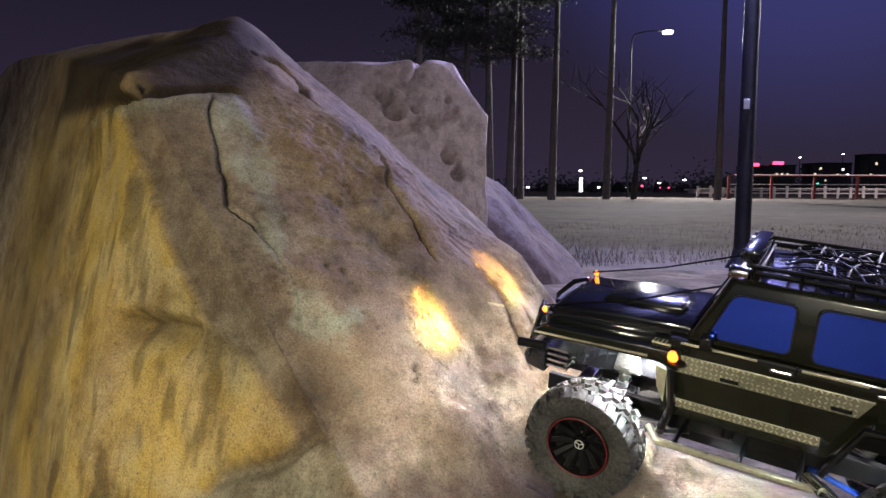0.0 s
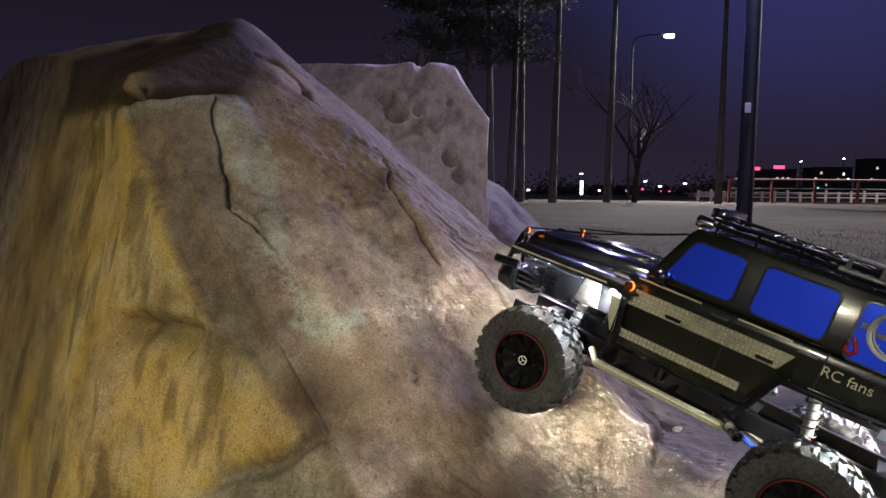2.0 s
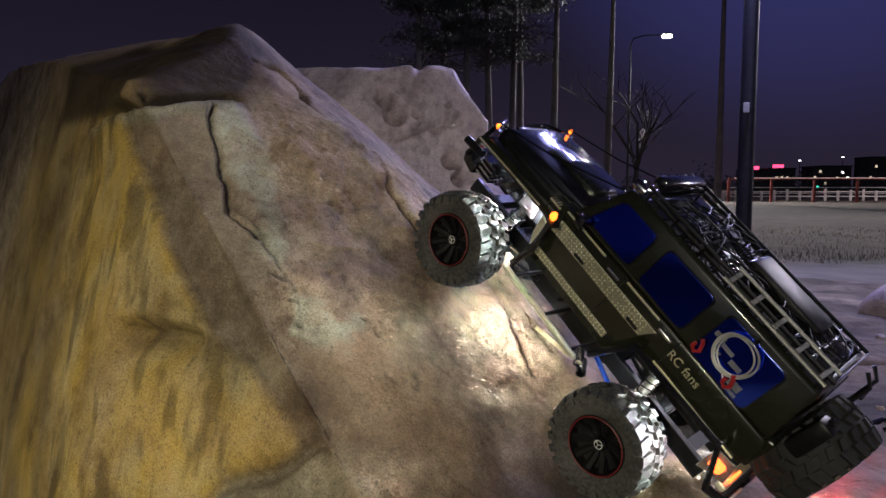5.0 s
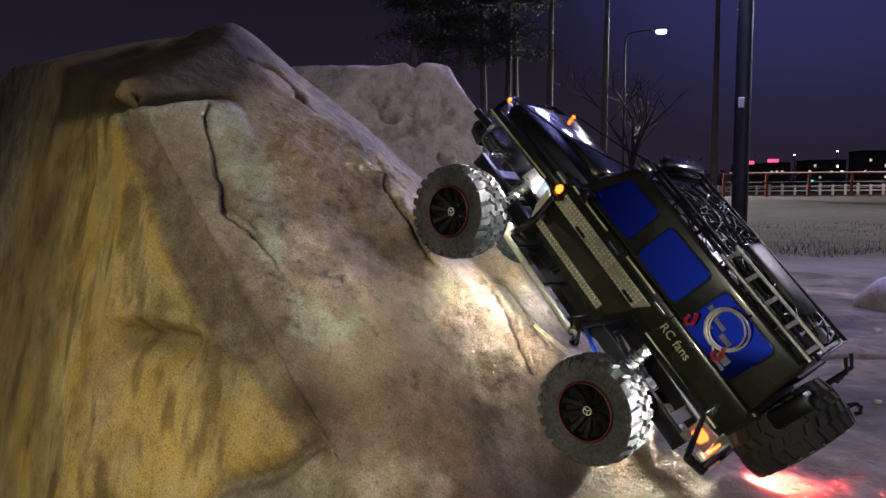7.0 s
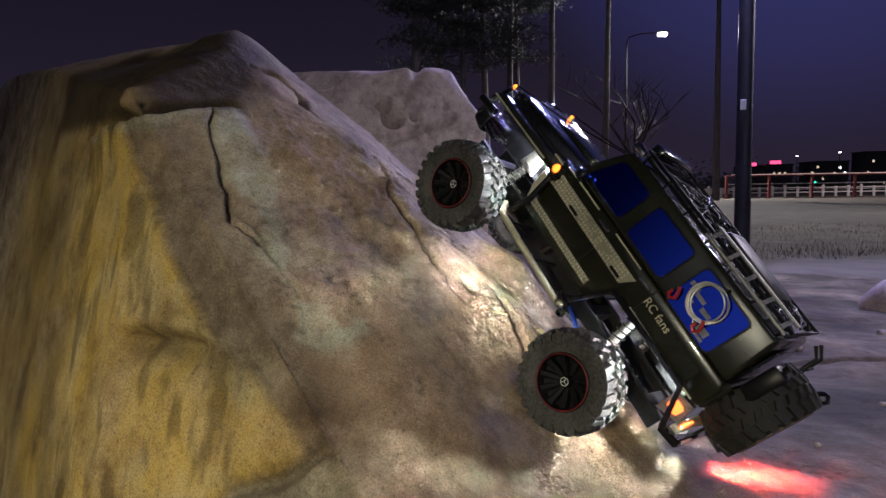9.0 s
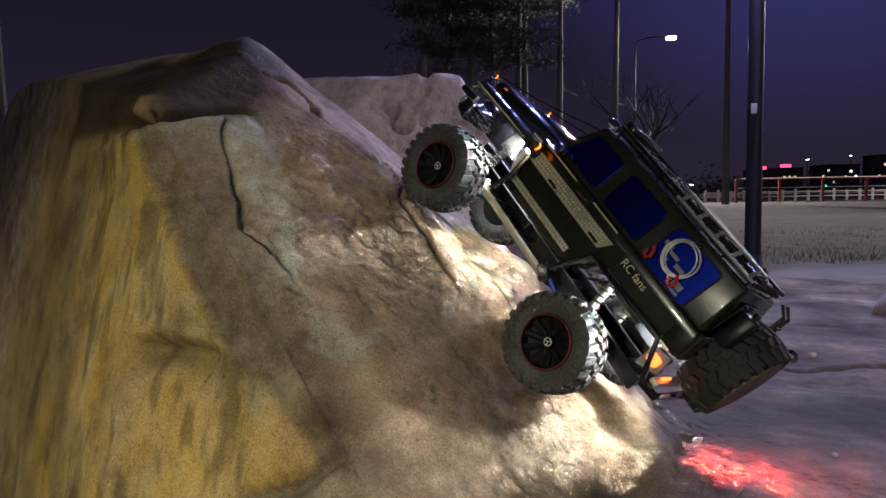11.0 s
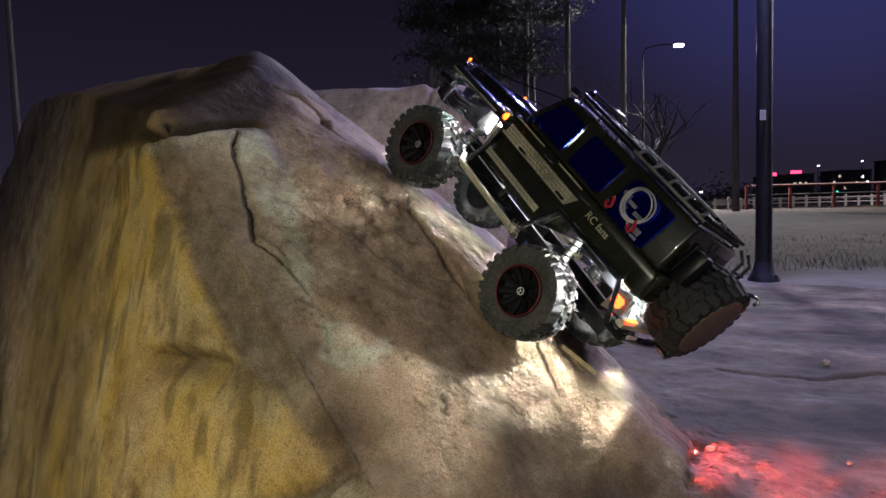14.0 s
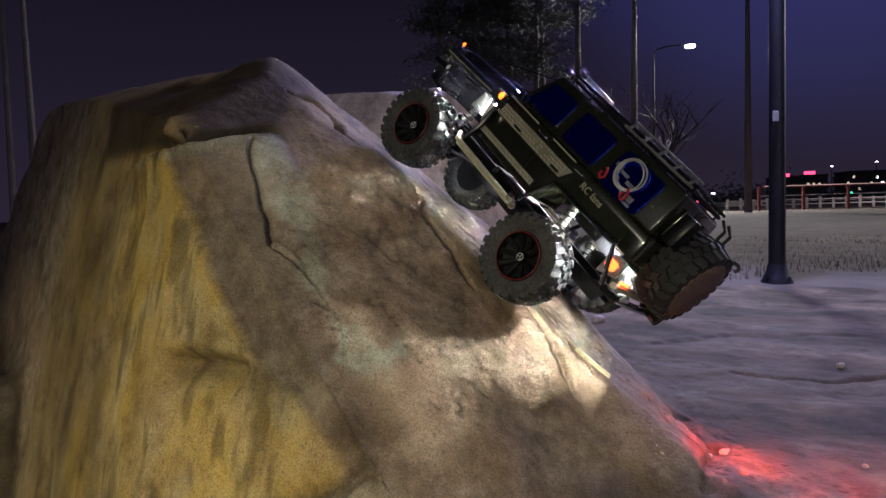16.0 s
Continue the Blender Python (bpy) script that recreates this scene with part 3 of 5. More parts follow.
# ---- part helpers ----


def part(name, bm, material, parent=None, label="", smoothed=False):
    """Links a bmesh as one mesh object under a thing or a part."""
    me = bpy.data.meshes.new(name)
    bmesh.ops.recalc_face_normals(bm, faces=bm.faces)
    bm.to_mesh(me)
    bm.free()
    me.materials.append(material)
    if smoothed:
        me.polygons.foreach_set("use_smooth", [True] * len(me.polygons))
        me.set_sharp_from_angle(angle=radians(38))
    ob = new(name, me)
    if parent is not None:
        ob.parent = parent
    if label:
        tagged(ob, label)
    return ob


def add_box(bm, x0, x1, y0, y1, z0, z1, bevel=0.0):
    vs = [bm.verts.new((x, y, z)) for x in (x0, x1) for y in (y0, y1) for z in (z0, z1)]
    fs = [bm.faces.new([vs[i] for i in f]) for f in ((0, 1, 3, 2), (4, 6, 7, 5), (0, 4, 5, 1), (2, 3, 7, 6), (0, 2, 6, 4), (1, 5, 7, 3))]
    if bevel:
        es = {e for f in fs for e in f.edges}
        bmesh.ops.bevel(bm, geom=list(es), offset=bevel, segments=2, affect="EDGES", profile=0.5)
    return bm


def box(x0, x1, y0, y1, z0, z1, bevel=0.0):
    return add_box(bmesh.new(), x0, x1, y0, y1, z0, z1, bevel)


def add_tube(bm, points, r, seg=8, caps=True):
    """A tube of radius r (or a radius for each point) along the points."""
    pts = [Vector(p) for p in points]
    rs = r if isinstance(r, (list, tuple)) else [r] * len(pts)
    rings, up = [], None
    for k, p in enumerate(pts):
        d = (pts[min(k + 1, len(pts) - 1)] - pts[max(k - 1, 0)]).normalized()
        if up is None:
            up = d.orthogonal().normalized()
        up = (up - d * up.dot(d)).normalized()
        side = d.cross(up)
        rings.append([bm.verts.new(p + (up * math.cos(a) + side * math.sin(a)) * rs[k]) for a in (2 * math.pi * i / seg for i in range(seg))])
    for a, b in zip(rings, rings[1:]):
        for i in range(seg):
            bm.faces.new((a[i], a[(i + 1) % seg], b[(i + 1) % seg], b[i]))
    if caps:
        bm.faces.new(rings[0][::-1])
        bm.faces.new(rings[-1])
    return bm


def tube(points, r, seg=8):
    return add_tube(bmesh.new(), points, r, seg)


def add_prism(bm, outline, y0, y1, bevel=0.0):
    """A plate with an outline in x and z, between two y."""
    a = [bm.verts.new((x, y0, z)) for x, z in outline]
    b = [bm.verts.new((x, y1, z)) for x, z in outline]
    n = len(outline)
    fs = [bm.faces.new(a), bm.faces.new(b[::-1])] + [bm.faces.new((a[i], b[i], b[(i + 1) % n], a[(i + 1) % n])) for i in range(n)]
    if bevel:
        bmesh.ops.recalc_face_normals(bm, faces=fs)
        bmesh.ops.bevel(bm, geom=list({e for f in fs for e in f.edges}), offset=bevel, segments=2, affect="EDGES", profile=0.5)
    return bm


def prism(outline, y0, y1, bevel=0.0):
    return add_prism(bmesh.new(), outline, y0, y1, bevel)


def empty(name, x=0, y=0, z=0, turn=0):
    ob = new(name)
    ob.matrix_basis = pose(x, y, z, 0, 0, turn)
    return ob


# ---- the ground ----
GROUND = 0.15


def build_ground():
    rings = np.concatenate([np.linspace(0, 12, 61), np.geomspace(12.5, 2600, 40)])
    angles = np.linspace(0, 2 * np.pi, 97)[:-1]
    v = [(0.8, 3.0, GROUND - 0.02)]
    gx = np.concatenate([0.8 + r * np.cos(angles) for r in rings[1:]])
    gy = np.concatenate([3.0 + r * np.sin(angles) for r in rings[1:]])
    r = np.repeat(rings[1:], len(angles))
    p = np.stack([gx, gy, 0 * gx], 1)
    z = GROUND + 0.03 * fbm(p, 0.6, 3, 61) * np.clip(40 / (r + 10), 0, 1) + 0.006 * fbm(p, 5, 2, 62) * (r < 12)
    v += list(zip(gx, gy, z))
    n, f = len(angles), []
    for k in range(n):
        f.append((0, 1 + k, 1 + (k + 1) % n))
    for j in range(len(rings) - 2):
        for k in range(n):
            a, b = 1 + j * n + k, 1 + j * n + (k + 1) % n
            f.append((a, a + n, b + n, b))
    return tagged(new("ground", mesh_of("ground", v, f, M_DIRT)), "bare dry park field with thin dead grass", "ground", kind="structure")


build_ground()


def build_grass():
    rng = np.random.default_rng(4)
    v, f = [], []
    for k in range(22000):
        y = 4.4 + 7.5 * rng.random() ** 2.6
        x = -1.0 + rng.random() * (2.2 + 1.1 * y)
        if y < 5.1 + 0.25 * x + 0.1 * math.sin(5 * x):
            continue
        hgt, a, lean = 0.02 + 0.06 * rng.random() * (1.4 - min(1, (y - 4) / 8)), rng.random() * 6.28, (rng.random() - 0.5) * 0.09
        w = 0.0035 + 0.002 * rng.random()
        c, s = math.cos(a) * w, math.sin(a) * w
        i = len(v)
        v += [(x - c, y - s, GROUND - 0.03), (x + c, y + s, GROUND - 0.03), (x + lean, y + lean * math.sin(a * 3), GROUND + hgt)]
        f.append((i, i + 1, i + 2))
    return tagged(new("dry_grass", mesh_of("dry_grass", v, f, M_STRAW, True)), "short dead straw-coloured grass along the slab", "grass", kind="stuff")


build_grass()


# ---- the near lamp post ----
def build_near_post():
    base = tagged(empty("lamp_post", 2.43, 5.30, GROUND), "dark painted steel lamp post with a flared foot", "lamp post")
    part("pole", tube([(0, 0, 0.02), (0, 0, 0.35), (0, 0, 2.5), (0, 0, 3.8)], [0.064, 0.062, 0.058, 0.054], 20), M_POST, base, smoothed=True)
    bm = tube([(0, 0, -0.06), (0, 0, 0.02), (0, 0, 0.06), (0, 0, 0.16)], [0.12, 0.12, 0.09, 0.065], 20)
    part("foot", bm, M_POST, base, smoothed=True)
    for a in range(4):
        x, y = 0.112 * math.cos(a * 1.571 + 0.5), 0.112 * math.sin(a * 1.571 + 0.5)
        part("bolt", tube([(x, y, 0.015), (x, y, 0.06)], 0.011, 6), M_POST, base)
    part("label_plate", box(-0.065, -0.018, -0.069, -0.058, 1.275, 1.355, 0.004), M_LABEL, base, "small white plastic number plate")
    part("plate_strap", tube([(0.061 * math.cos(t), 0.061 * math.sin(t), 1.315) for t in np.linspace(0, 6.28, 25)], 0.003, 5), M_POST, base)
    bm = box(-0.22, -0.02, -0.30, -0.02, 3.68, 3.80, 0.02)
    part("lamp_head", bm, M_POST, base, "floodlight head")
    return base


build_near_post()


# ---- far street lamps, signals and cars ----
def street_lamp(x, y, height, arm, label, glow_mat=M_GLOW_LAMP, head=0.35):
    base = tagged(empty("street_lamp", x, y, GROUND), label, "street lamp", group="street lamps across the field")
    h = height - GROUND
    part("pole", tube([(-arm, 0, 0), (-arm, 0, h - 0.6)], [0.10, 0.06], 10), M_POST, base, smoothed=True)
    if arm:
        part("arm", tube([(-arm, 0, h - 0.6), (-arm * 0.92, 0, h - 0.2), (-arm * 0.6, 0, h), (0, 0, h + 0.05)], 0.045, 8), M_POST, base, smoothed=True)
    part("lamp_head", box(-head, head, -0.2, 0.2, h + 0.02, h + 0.12, 0.03), M_POST, base)
    part("lens", box(-head * 0.8, head * 0.8, -0.24, 0.16, h - 0.16, h + 0.015, 0.05), glow_mat, base, "glowing lamp lens")
    return base


street_lamp(14.96, 45.0, 11.2, 2.4, "tall street lamp with a curved arm, lit")
M_GLOW_FAR = glow("far_lamp_glow", (1.0, 0.9, 0.78), 5)
for x, y, z in ((16.6, 80.0, 2.9), (25.6, 84, 2.1), (31.4, 86, 1.9), (27.8, 85, 1.5), (70, 130, 6.9), (79, 131, 7.6), (10.0, 78, 0.9)):
    street_lamp(x, y, z, 0, "small far park lamp, lit", M_GLOW_FAR, 0.22)


def glow_post(x, y, z0, z1, mat, label, w=0.16):
    base = tagged(empty("light_column", x, y, GROUND), label, "park light")
    part("column", box(-w, w, -w, w, z0 - GROUND, z1 - GROUND, 0.03), mat, base)
    part("cap", box(-w * 1.2, w * 1.2, -w * 1.2, w * 1.2, z1 - GROUND, z1 - GROUND + 0.08, 0.02), M_POST, base)
    return base


glow_post(16.6, 79.5, 0.3, 2.0, M_GLOW_WHITE, "lit white light column at the park edge")


def parked_car(x, y, turn, label, tail=False):
    base = tagged(empty("car", x, y, GROUND, turn), label, "car", group="cars on the far road")
    body = prism([(-2.1, 0.35), (2.1, 0.35), (2.15, 0.75), (1.3, 0.9), (0.7, 1.4), (-0.9, 1.42), (-1.7, 0.95), (-2.1, 0.9)], -0.85, 0.85, 0.05)
    part("body", body, M_WALL_FAR, base)
    for wx in (-1.35, 1.35):
        for wy in (-0.8, 0.8):
            part("wheel", tube([(wx, wy - 0.1, 0.32), (wx, wy + 0.1, 0.32)], 0.32, 12), M_POST, base)
    for wy in (-0.6, 0.6):
        part("headlight", box(2.1, 2.2, wy - 0.14, wy + 0.14, 0.58, 0.76, 0.03), M_GLOW_RED if tail else M_GLOW_FAR, base)
    return base


parked_car(19.9, 84, -90, "dark car with lit headlights on the far road")
parked_car(26.0, 95, -80, "dark car with lit headlights on the far road")
parked_car(30.5, 92, -100, "dark car with red lights on the far road", True)


def signal(x, y, z, mat, label):
    base = tagged(empty("traffic_signal", x, y, GROUND), label, "traffic signal")
    part("pole", tube([(0, 0, 0), (0, 0, z - GROUND)], 0.06, 8), M_POST, base)
    part("housing", box(-0.2, 0.2, 0.0, 0.2, z - GROUND - 0.25, z - GROUND + 0.25, 0.03), M_POST, base)
    part("lens", tube([(0, -0.03, z - GROUND), (0, 0.0, z - GROUND)], 0.15, 12), mat, base)
    return base


signal(46.5, 82, 1.35, M_GLOW_GREEN, "green traffic signal beyond the railing")
signal(47.4, 82, 0.7, M_GLOW_RED, "red traffic signal beyond the railing")
signal(22.9, 76, 1.0, M_GLOW_RED, "red traffic signal at the park edge")


# ---- the railing across the field ----
def build_railing():
    base = tagged(empty("railing", 17.3, 40.0, GROUND), "long red-brown steel railing with a lit top rail", "railing")
    length = 34
    part("top_rail", box(0, length, -0.05, 0.05, 1.36, 1.45, 0.01), M_FENCE_RED, base)
    part("mid_rail", box(0, length, -0.03, 0.03, 0.86, 0.91), M_FENCE_WHITE, base)
    part("low_rail", box(0, length, -0.03, 0.03, 0.50, 0.54), M_FENCE_WHITE, base)
    for k in range(14):
        part("post", box(k * 2.6 - 0.07, k * 2.6 + 0.07, -0.07, 0.07, 0, 1.36, 0.01), M_FENCE_RED, base)
    part("rail_light", box(0.3, length, -0.065, -0.052, 1.44, 1.475), M_GLOW_DIM, base, "thin warm light strip")
    return base


build_railing()


def build_white_fence():
    base = tagged(empty("picket_fence", 17.0, 44.0, GROUND), "low white post fence behind the railing", "fence")
    for k in range(42):
        part("picket", box(k * 0.85 - 0.09, k * 0.85 + 0.09, -0.04, 0.04, 0, 0.75 + 0.06 * math.sin(k * 2.1), 0.02), M_FENCE_WHITE, base)
    part("rail", box(0, 35, -0.03, 0.03, 0.28, 0.36), M_FENCE_WHITE, base)
    part("rail", box(0, 35, -0.03, 0.03, 0.58, 0.66), M_FENCE_WHITE, base)
    return base


build_white_fence()
spot("promenade_light", (30, 38, 7), (32, 43, 0.8), 1500, (1.0, 0.75, 0.62), 130, 0.3)


# ---- far buildings ----
def building(x, y, w, d, h, seed, label, lit=0.25, cell=3.2):
    base = tagged(empty("building", x, y, GROUND), label, "building", group="buildings on the skyline")
    part("wall", box(-w / 2, w / 2, -d / 2, d / 2, 0, h), M_WALL_FAR, base)
    part("roof", box(-w / 2 - 0.4, w / 2 + 0.4, -d / 2 - 0.4, d / 2 + 0.4, h, h + 0.7), M_POST, base)
    rng = random.Random(seed)
    for i in range(int(w / cell)):
        for j in range(int(h / 3.4)):
            if rng.random() < lit:
                wx, wz = -w / 2 + (i + 0.5) * cell, 1.4 + j * 3.4
                part("window", box(wx - 0.7, wx + 0.7, -d / 2 - 0.06, -d / 2 + 0.02, wz, wz + 1.5), M_GLOW_WARM if rng.random() < 0.7 else M_GLOW_WHITE, base)
    return base


building(290, 400, 16, 14, 30, 1, "far dark apartment tower with few lit windows")
building(268, 410, 18, 14, 21, 2, "far dark apartment tower with few lit windows")
building(245, 420, 20, 14, 16, 3, "far dark apartment block with few lit windows", 0.2)
building(226, 400, 12, 12, 15, 4, "far dark block with few lit windows", 0.3)
building(204, 404, 16, 12, 14, 5, "far dark block under a red roof sign", 0.15)
building(190, 405, 16, 12, 13, 6, "far dark block under a red roof sign", 0.12)
building(310, 420, 20, 14, 35, 7, "far dark apartment tower with few lit windows")


def roof_sign(x, y, z, w):
    base = tagged(empty("roof_sign", x, y, z), "glowing red roof sign on a far block", "sign")
    part("panel", box(-w / 2, w / 2, -0.3, 0.3, 0.1, 2.2), M_GLOW_RED, base)
    part("frame", box(-w / 2 - 0.3, w / 2 + 0.3, 0.3, 0.5, 0, 2.4), M_POST, base)
    return base


roof_sign(204.5, 404, 14.85, 6.5)
roof_sign(191.0, 405, 13.85, 4.5)


# ---- trees ----
def tree_limb(bm, rng, start, way, length, radius, depth, tips):
    pts, p, d = [start], Vector(start), Vector(way).normalized()
    n = 4
    for k in range(n):
        d = (d + Vector((rng.uniform(-1, 1), rng.uniform(-1, 1), rng.uniform(-0.3, 0.6))) * 0.16).normalized()
        p = p + d * length / n
        pts.append(p.copy())
    add_tube(bm, pts, [radius * (1 - 0.75 * k / n) for k in range(n + 1)], 5 if depth else 8, False)
    if depth <= 0:
        tips.append(p)
        return
    for k in range(3 if depth > 1 else 4):
        q = pts[rng.randint(2, n)]
        turn = Vector((rng.uniform(-1, 1), rng.uniform(-1, 1), rng.uniform(0.1, 0.9)))
        tree_limb(bm, rng, q, d * 0.5 + turn * 0.9, length * rng.uniform(0.45, 0.7), radius * 0.45, depth - 1, tips)


def bare_tree(x, y, height, seed, label):
    base = tagged(empty("tree", x, y, GROUND - 0.1), label, "tree", group="trees round the field")
    rng, tips = random.Random(seed), []
    bm = bmesh.new()
    tree_limb(bm, rng, (0, 0, 0), (0, 0, 1), height * 0.55, height * 0.022, 3, tips)
    tree_limb(bm, rng, (0, 0, height * 0.25), (0.5, 0.2, 1), height * 0.5, height * 0.013, 2, tips)
    tree_limb(bm, rng, (0, 0, height * 0.3), (-0.5, -0.1, 1), height * 0.5, height * 0.013, 2, tips)
    part("trunk", bm, M_TWIGS, base, smoothed=True)
    return base


def pine(x, y, height, seed, crown_from=0.5, spread=2.6, label="tall dark pine with a high clumped crown"):
    base = tagged(empty("pine_tree", x, y, GROUND - 0.1), label, "tree", group="trees round the field")
    rng = random.Random(seed)
    bm = bmesh.new()
    lean = rng.uniform(-0.03, 0.03)
    add_tube(bm, [(lean * height * k / 6, 0, height * k / 6) for k in range(7)], [0.22 * (1 - 0.12 * k) for k in range(7)], 8)
    v, f = [], []
    for k in range(30):
        z = height * (crown_from + (1 - crown_from) * rng.random())
        a, reach = rng.random() * 6.28, spread * rng.uniform(0.35, 1.0) * (1.15 - 0.6 * (z / height - crown_from) / (1 - crown_from))
        tip = Vector((lean * z + math.cos(a) * reach, math.sin(a) * reach, z + rng.uniform(-0.3, 0.5)))
        add_tube(bm, [(lean * z, 0, z - 0.4), tip * 0.5 + Vector((0, 0, z * 0.5)), tip], [0.05, 0.035, 0.015], 4, False)
        for c in range(3):
            mid = Vector((lean * z, 0, z)).lerp(tip, 0.55 + 0.25 * c)
            for t in range(46):
                o = Vector((rng.gauss(0, 0.42), rng.gauss(0, 0.42), rng.gauss(0, 0.13)))
                d = Vector((rng.uniform(-1, 1), rng.uniform(-1, 1), rng.uniform(-0.2, 0.8))).normalized() * rng.uniform(0.16, 0.34)
                s = d.orthogonal().normalized() * 0.035
                i = len(v)
                v += [mid + o - s, mid + o + s, mid + o + d]
                f.append((i, i + 1, i + 2))
    part("trunk", bm, M_BARK, base, smoothed=True)
    me = mesh_of("crown", v, f, M_NEEDLE, True)
    ob = new("crown", me)
    ob.parent = base
    return base


for k, (x, y, h, c, s) in enumerate(((-1.2, 29, 13.5, 0.45, 2.6), (2.2, 31, 12.5, 0.5, 2.6), (-0.2, 34, 15, 0.45, 2.8), (3.3, 33, 13.0, 0.55, 2.4), (5.6, 34, 16, 0.62, 2.6), (4.2, 36, 15, 0.66, 2.2), (8.9, 36, 17, 0.72, 2.4), (1.0, 30, 11.5, 0.55, 2.2))):
    pine(x, y, h, 20 + k, c, s)
pine(15.0, 36, 18, 40, 0.75, 2.4, "tall dark pine with a bare straight trunk")
pine(-21.5, 32, 19, 41, 0.78, 2.2, "dark pine at the field's edge")
pine(-27, 38, 22, 42, 0.8, 2.6, "dark pine at the field's edge")
bare_tree(10.7, 37, 8.5, 5, "bare branching winter tree with a forked trunk")
bare_tree(12.2, 42, 7.0, 6, "bare branching winter tree")


def shrubs():
    rng, v, f = random.Random(8), [], []
    for k in range(150):
        x = -60 + 180 * rng.random()
        y = 96 + 25 * rng.random()
        h = 1.5 + 3.5 * rng.random() ** 2
        for t in range(90):
            c = Vector((x + rng.gauss(0, h * 0.5), y + rng.gauss(0, 1), abs(rng.gauss(0.35 * h, h * 0.28))))
            d = Vector((rng.uniform(-1, 1), rng.uniform(-1, 1), rng.uniform(-0.6, 1))).normalized() * rng.uniform(0.3, 0.7)
            s = d.orthogonal().normalized() * 0.22
            i = len(v)
            v += [c - s, c + s, c + d]
            f.append((i, i + 1, i + 2))
    return tagged(new("far_shrubs", mesh_of("far_shrubs", v, f, M_NEEDLE, True)), "dark line of shrubs and low trees along the far road", "shrubs", kind="stuff")


shrubs()


def hut():
    base = tagged(empty("park_hut", 31.5, 78, GROUND), "low pale park hut beyond the field", "hut")
    part("wall", box(-2.2, 2.2, -1, 1, -0.3, 0.35, 0.04), M_FENCE_WHITE, base)
    part("roof", box(-2.5, 2.5, -1.3, 1.3, 0.35, 0.5, 0.03), M_FENCE_WHITE, base)
    return base


hut()

# ---- the toy truck: x forward, y to its left, z up from the axles ----
M_PAINT = grain("dark_olive_paint", (0.0105, 0.0115, 0.0062), (0.0175, 0.0185, 0.0105), 0.22, 0.0, 90, 0.01, coat=0.4, specular=0.4)
M_BLACK = grain("black_plastic", (0.004, 0.004, 0.0045), (0.010, 0.010, 0.011), 0.42, 0.0, 220, 0.1, specular=0.25)
M_GLOSS = grain("gloss_black", (0.008, 0.008, 0.009), (0.016, 0.016, 0.018), 0.14, 0.2, 120, 0.02, coat=0.8)
M_RUBBER = grain("dusty_rubber", (0.020, 0.020, 0.019), (0.085, 0.082, 0.076), 0.85, 0.0, 260, 0.4)
M_SPARE = grain("clean_black_rubber", (0.010, 0.010, 0.010), (0.028, 0.027, 0.025), 0.75, 0.0, 260, 0.4)
M_RIM = grain("matt_black_rim", (0.004, 0.004, 0.0045), (0.008, 0.008, 0.0085), 0.62, 0.0, 300, 0.1, specular=0.2)
M_RED = grain("red_anodised", (0.30, 0.012, 0.014), (0.48, 0.03, 0.03), 0.4, 0.2, 200, 0.05)
M_RING = grain("dull_red_ring", (0.10, 0.006, 0.008), (0.20, 0.012, 0.014), 0.5, 0.1, 200, 0.05)
# warm light tinted into the alloy; plate darker than studs to fake no-sidelight relief
M_ALU = grain("scuffed_aluminium", (0.62, 0.60, 0.41), (0.88, 0.85, 0.62), 0.34, 0.55, 240, 0.15)
M_PLATE = grain("darkened_plate_ground", (0.30, 0.29, 0.20), (0.44, 0.42, 0.31), 0.42, 0.5, 240, 0.1)
M_LADDER = grain("scuffed_grey_alloy", (0.16, 0.16, 0.15), (0.34, 0.33, 0.31), 0.45, 0.5, 260, 0.15)
M_CHROME = grain("bright_steel", (0.55, 0.55, 0.55), (0.78, 0.78, 0.78), 0.2, 1.0, 200, 0.05)
M_TRIM = grain("pale_brass_trim", (0.55, 0.51, 0.33), (0.70, 0.66, 0.46), 0.35, 0.5, 300, 0.05)
M_WINDOW = glass("blue_mirror_film", (0.06, 0.12, 0.95), 0.07, 1.0)
M_CABLE = grain("steel_cable", (0.40, 0.40, 0.38), (0.7, 0.7, 0.67), 0.45, 0.5, 900, 0.4)
M_STICKER = grain("pale_sticker", (0.50, 0.50, 0.47), (0.66, 0.66, 0.62), 0.5, 0, 200, 0.0)
M_FADED = grain("faded_sticker", (0.10, 0.10, 0.13), (0.22, 0.22, 0.24), 0.5, 0, 200, 0.0)
M_BLUE = grain("blue_link", (0.02, 0.06, 0.40), (0.03, 0.10, 0.60), 0.35, 0.4, 200, 0.05)
M_BROWN = grain("brown_cover_board", (0.10, 0.065, 0.045), (0.19, 0.125, 0.09), 0.6, 0, 90, 0.15)
M_LED = glow("white_rock_light", (1.0, 0.92, 0.76), 17500)
M_LED_FILL = glow("white_fill_light", (1.0, 0.93, 0.80), 4200)
M_LED_WING = glow("white_wing_light", (1.0, 0.93, 0.78), 13000)
M_LED_FRONT = glow("white_front_light", (1.0, 0.95, 0.90), 500)
M_AMBER = glow("amber_bulb", (1.0, 0.16, 0.006), 4.0, (0.8, 0.4, 0.05))
M_AMBER_BEAM = glow("amber_beam_lens", (1.0, 0.42, 0.04), 120000, (0.8, 0.4, 0.05))
M_TAIL = glow("tail_light", (1.0, 0.10, 0.01), 6.0, (0.6, 0.05, 0.02))
M_TAIL_RED = glow("red_underglow", (1.0, 0.05, 0.03), 26000, (0.6, 0.02, 0.02))
M_SMOKED = grain("smoked_amber_lens", (0.09, 0.03, 0.004), (0.15, 0.05, 0.008), 0.2, 0, 100, 0)

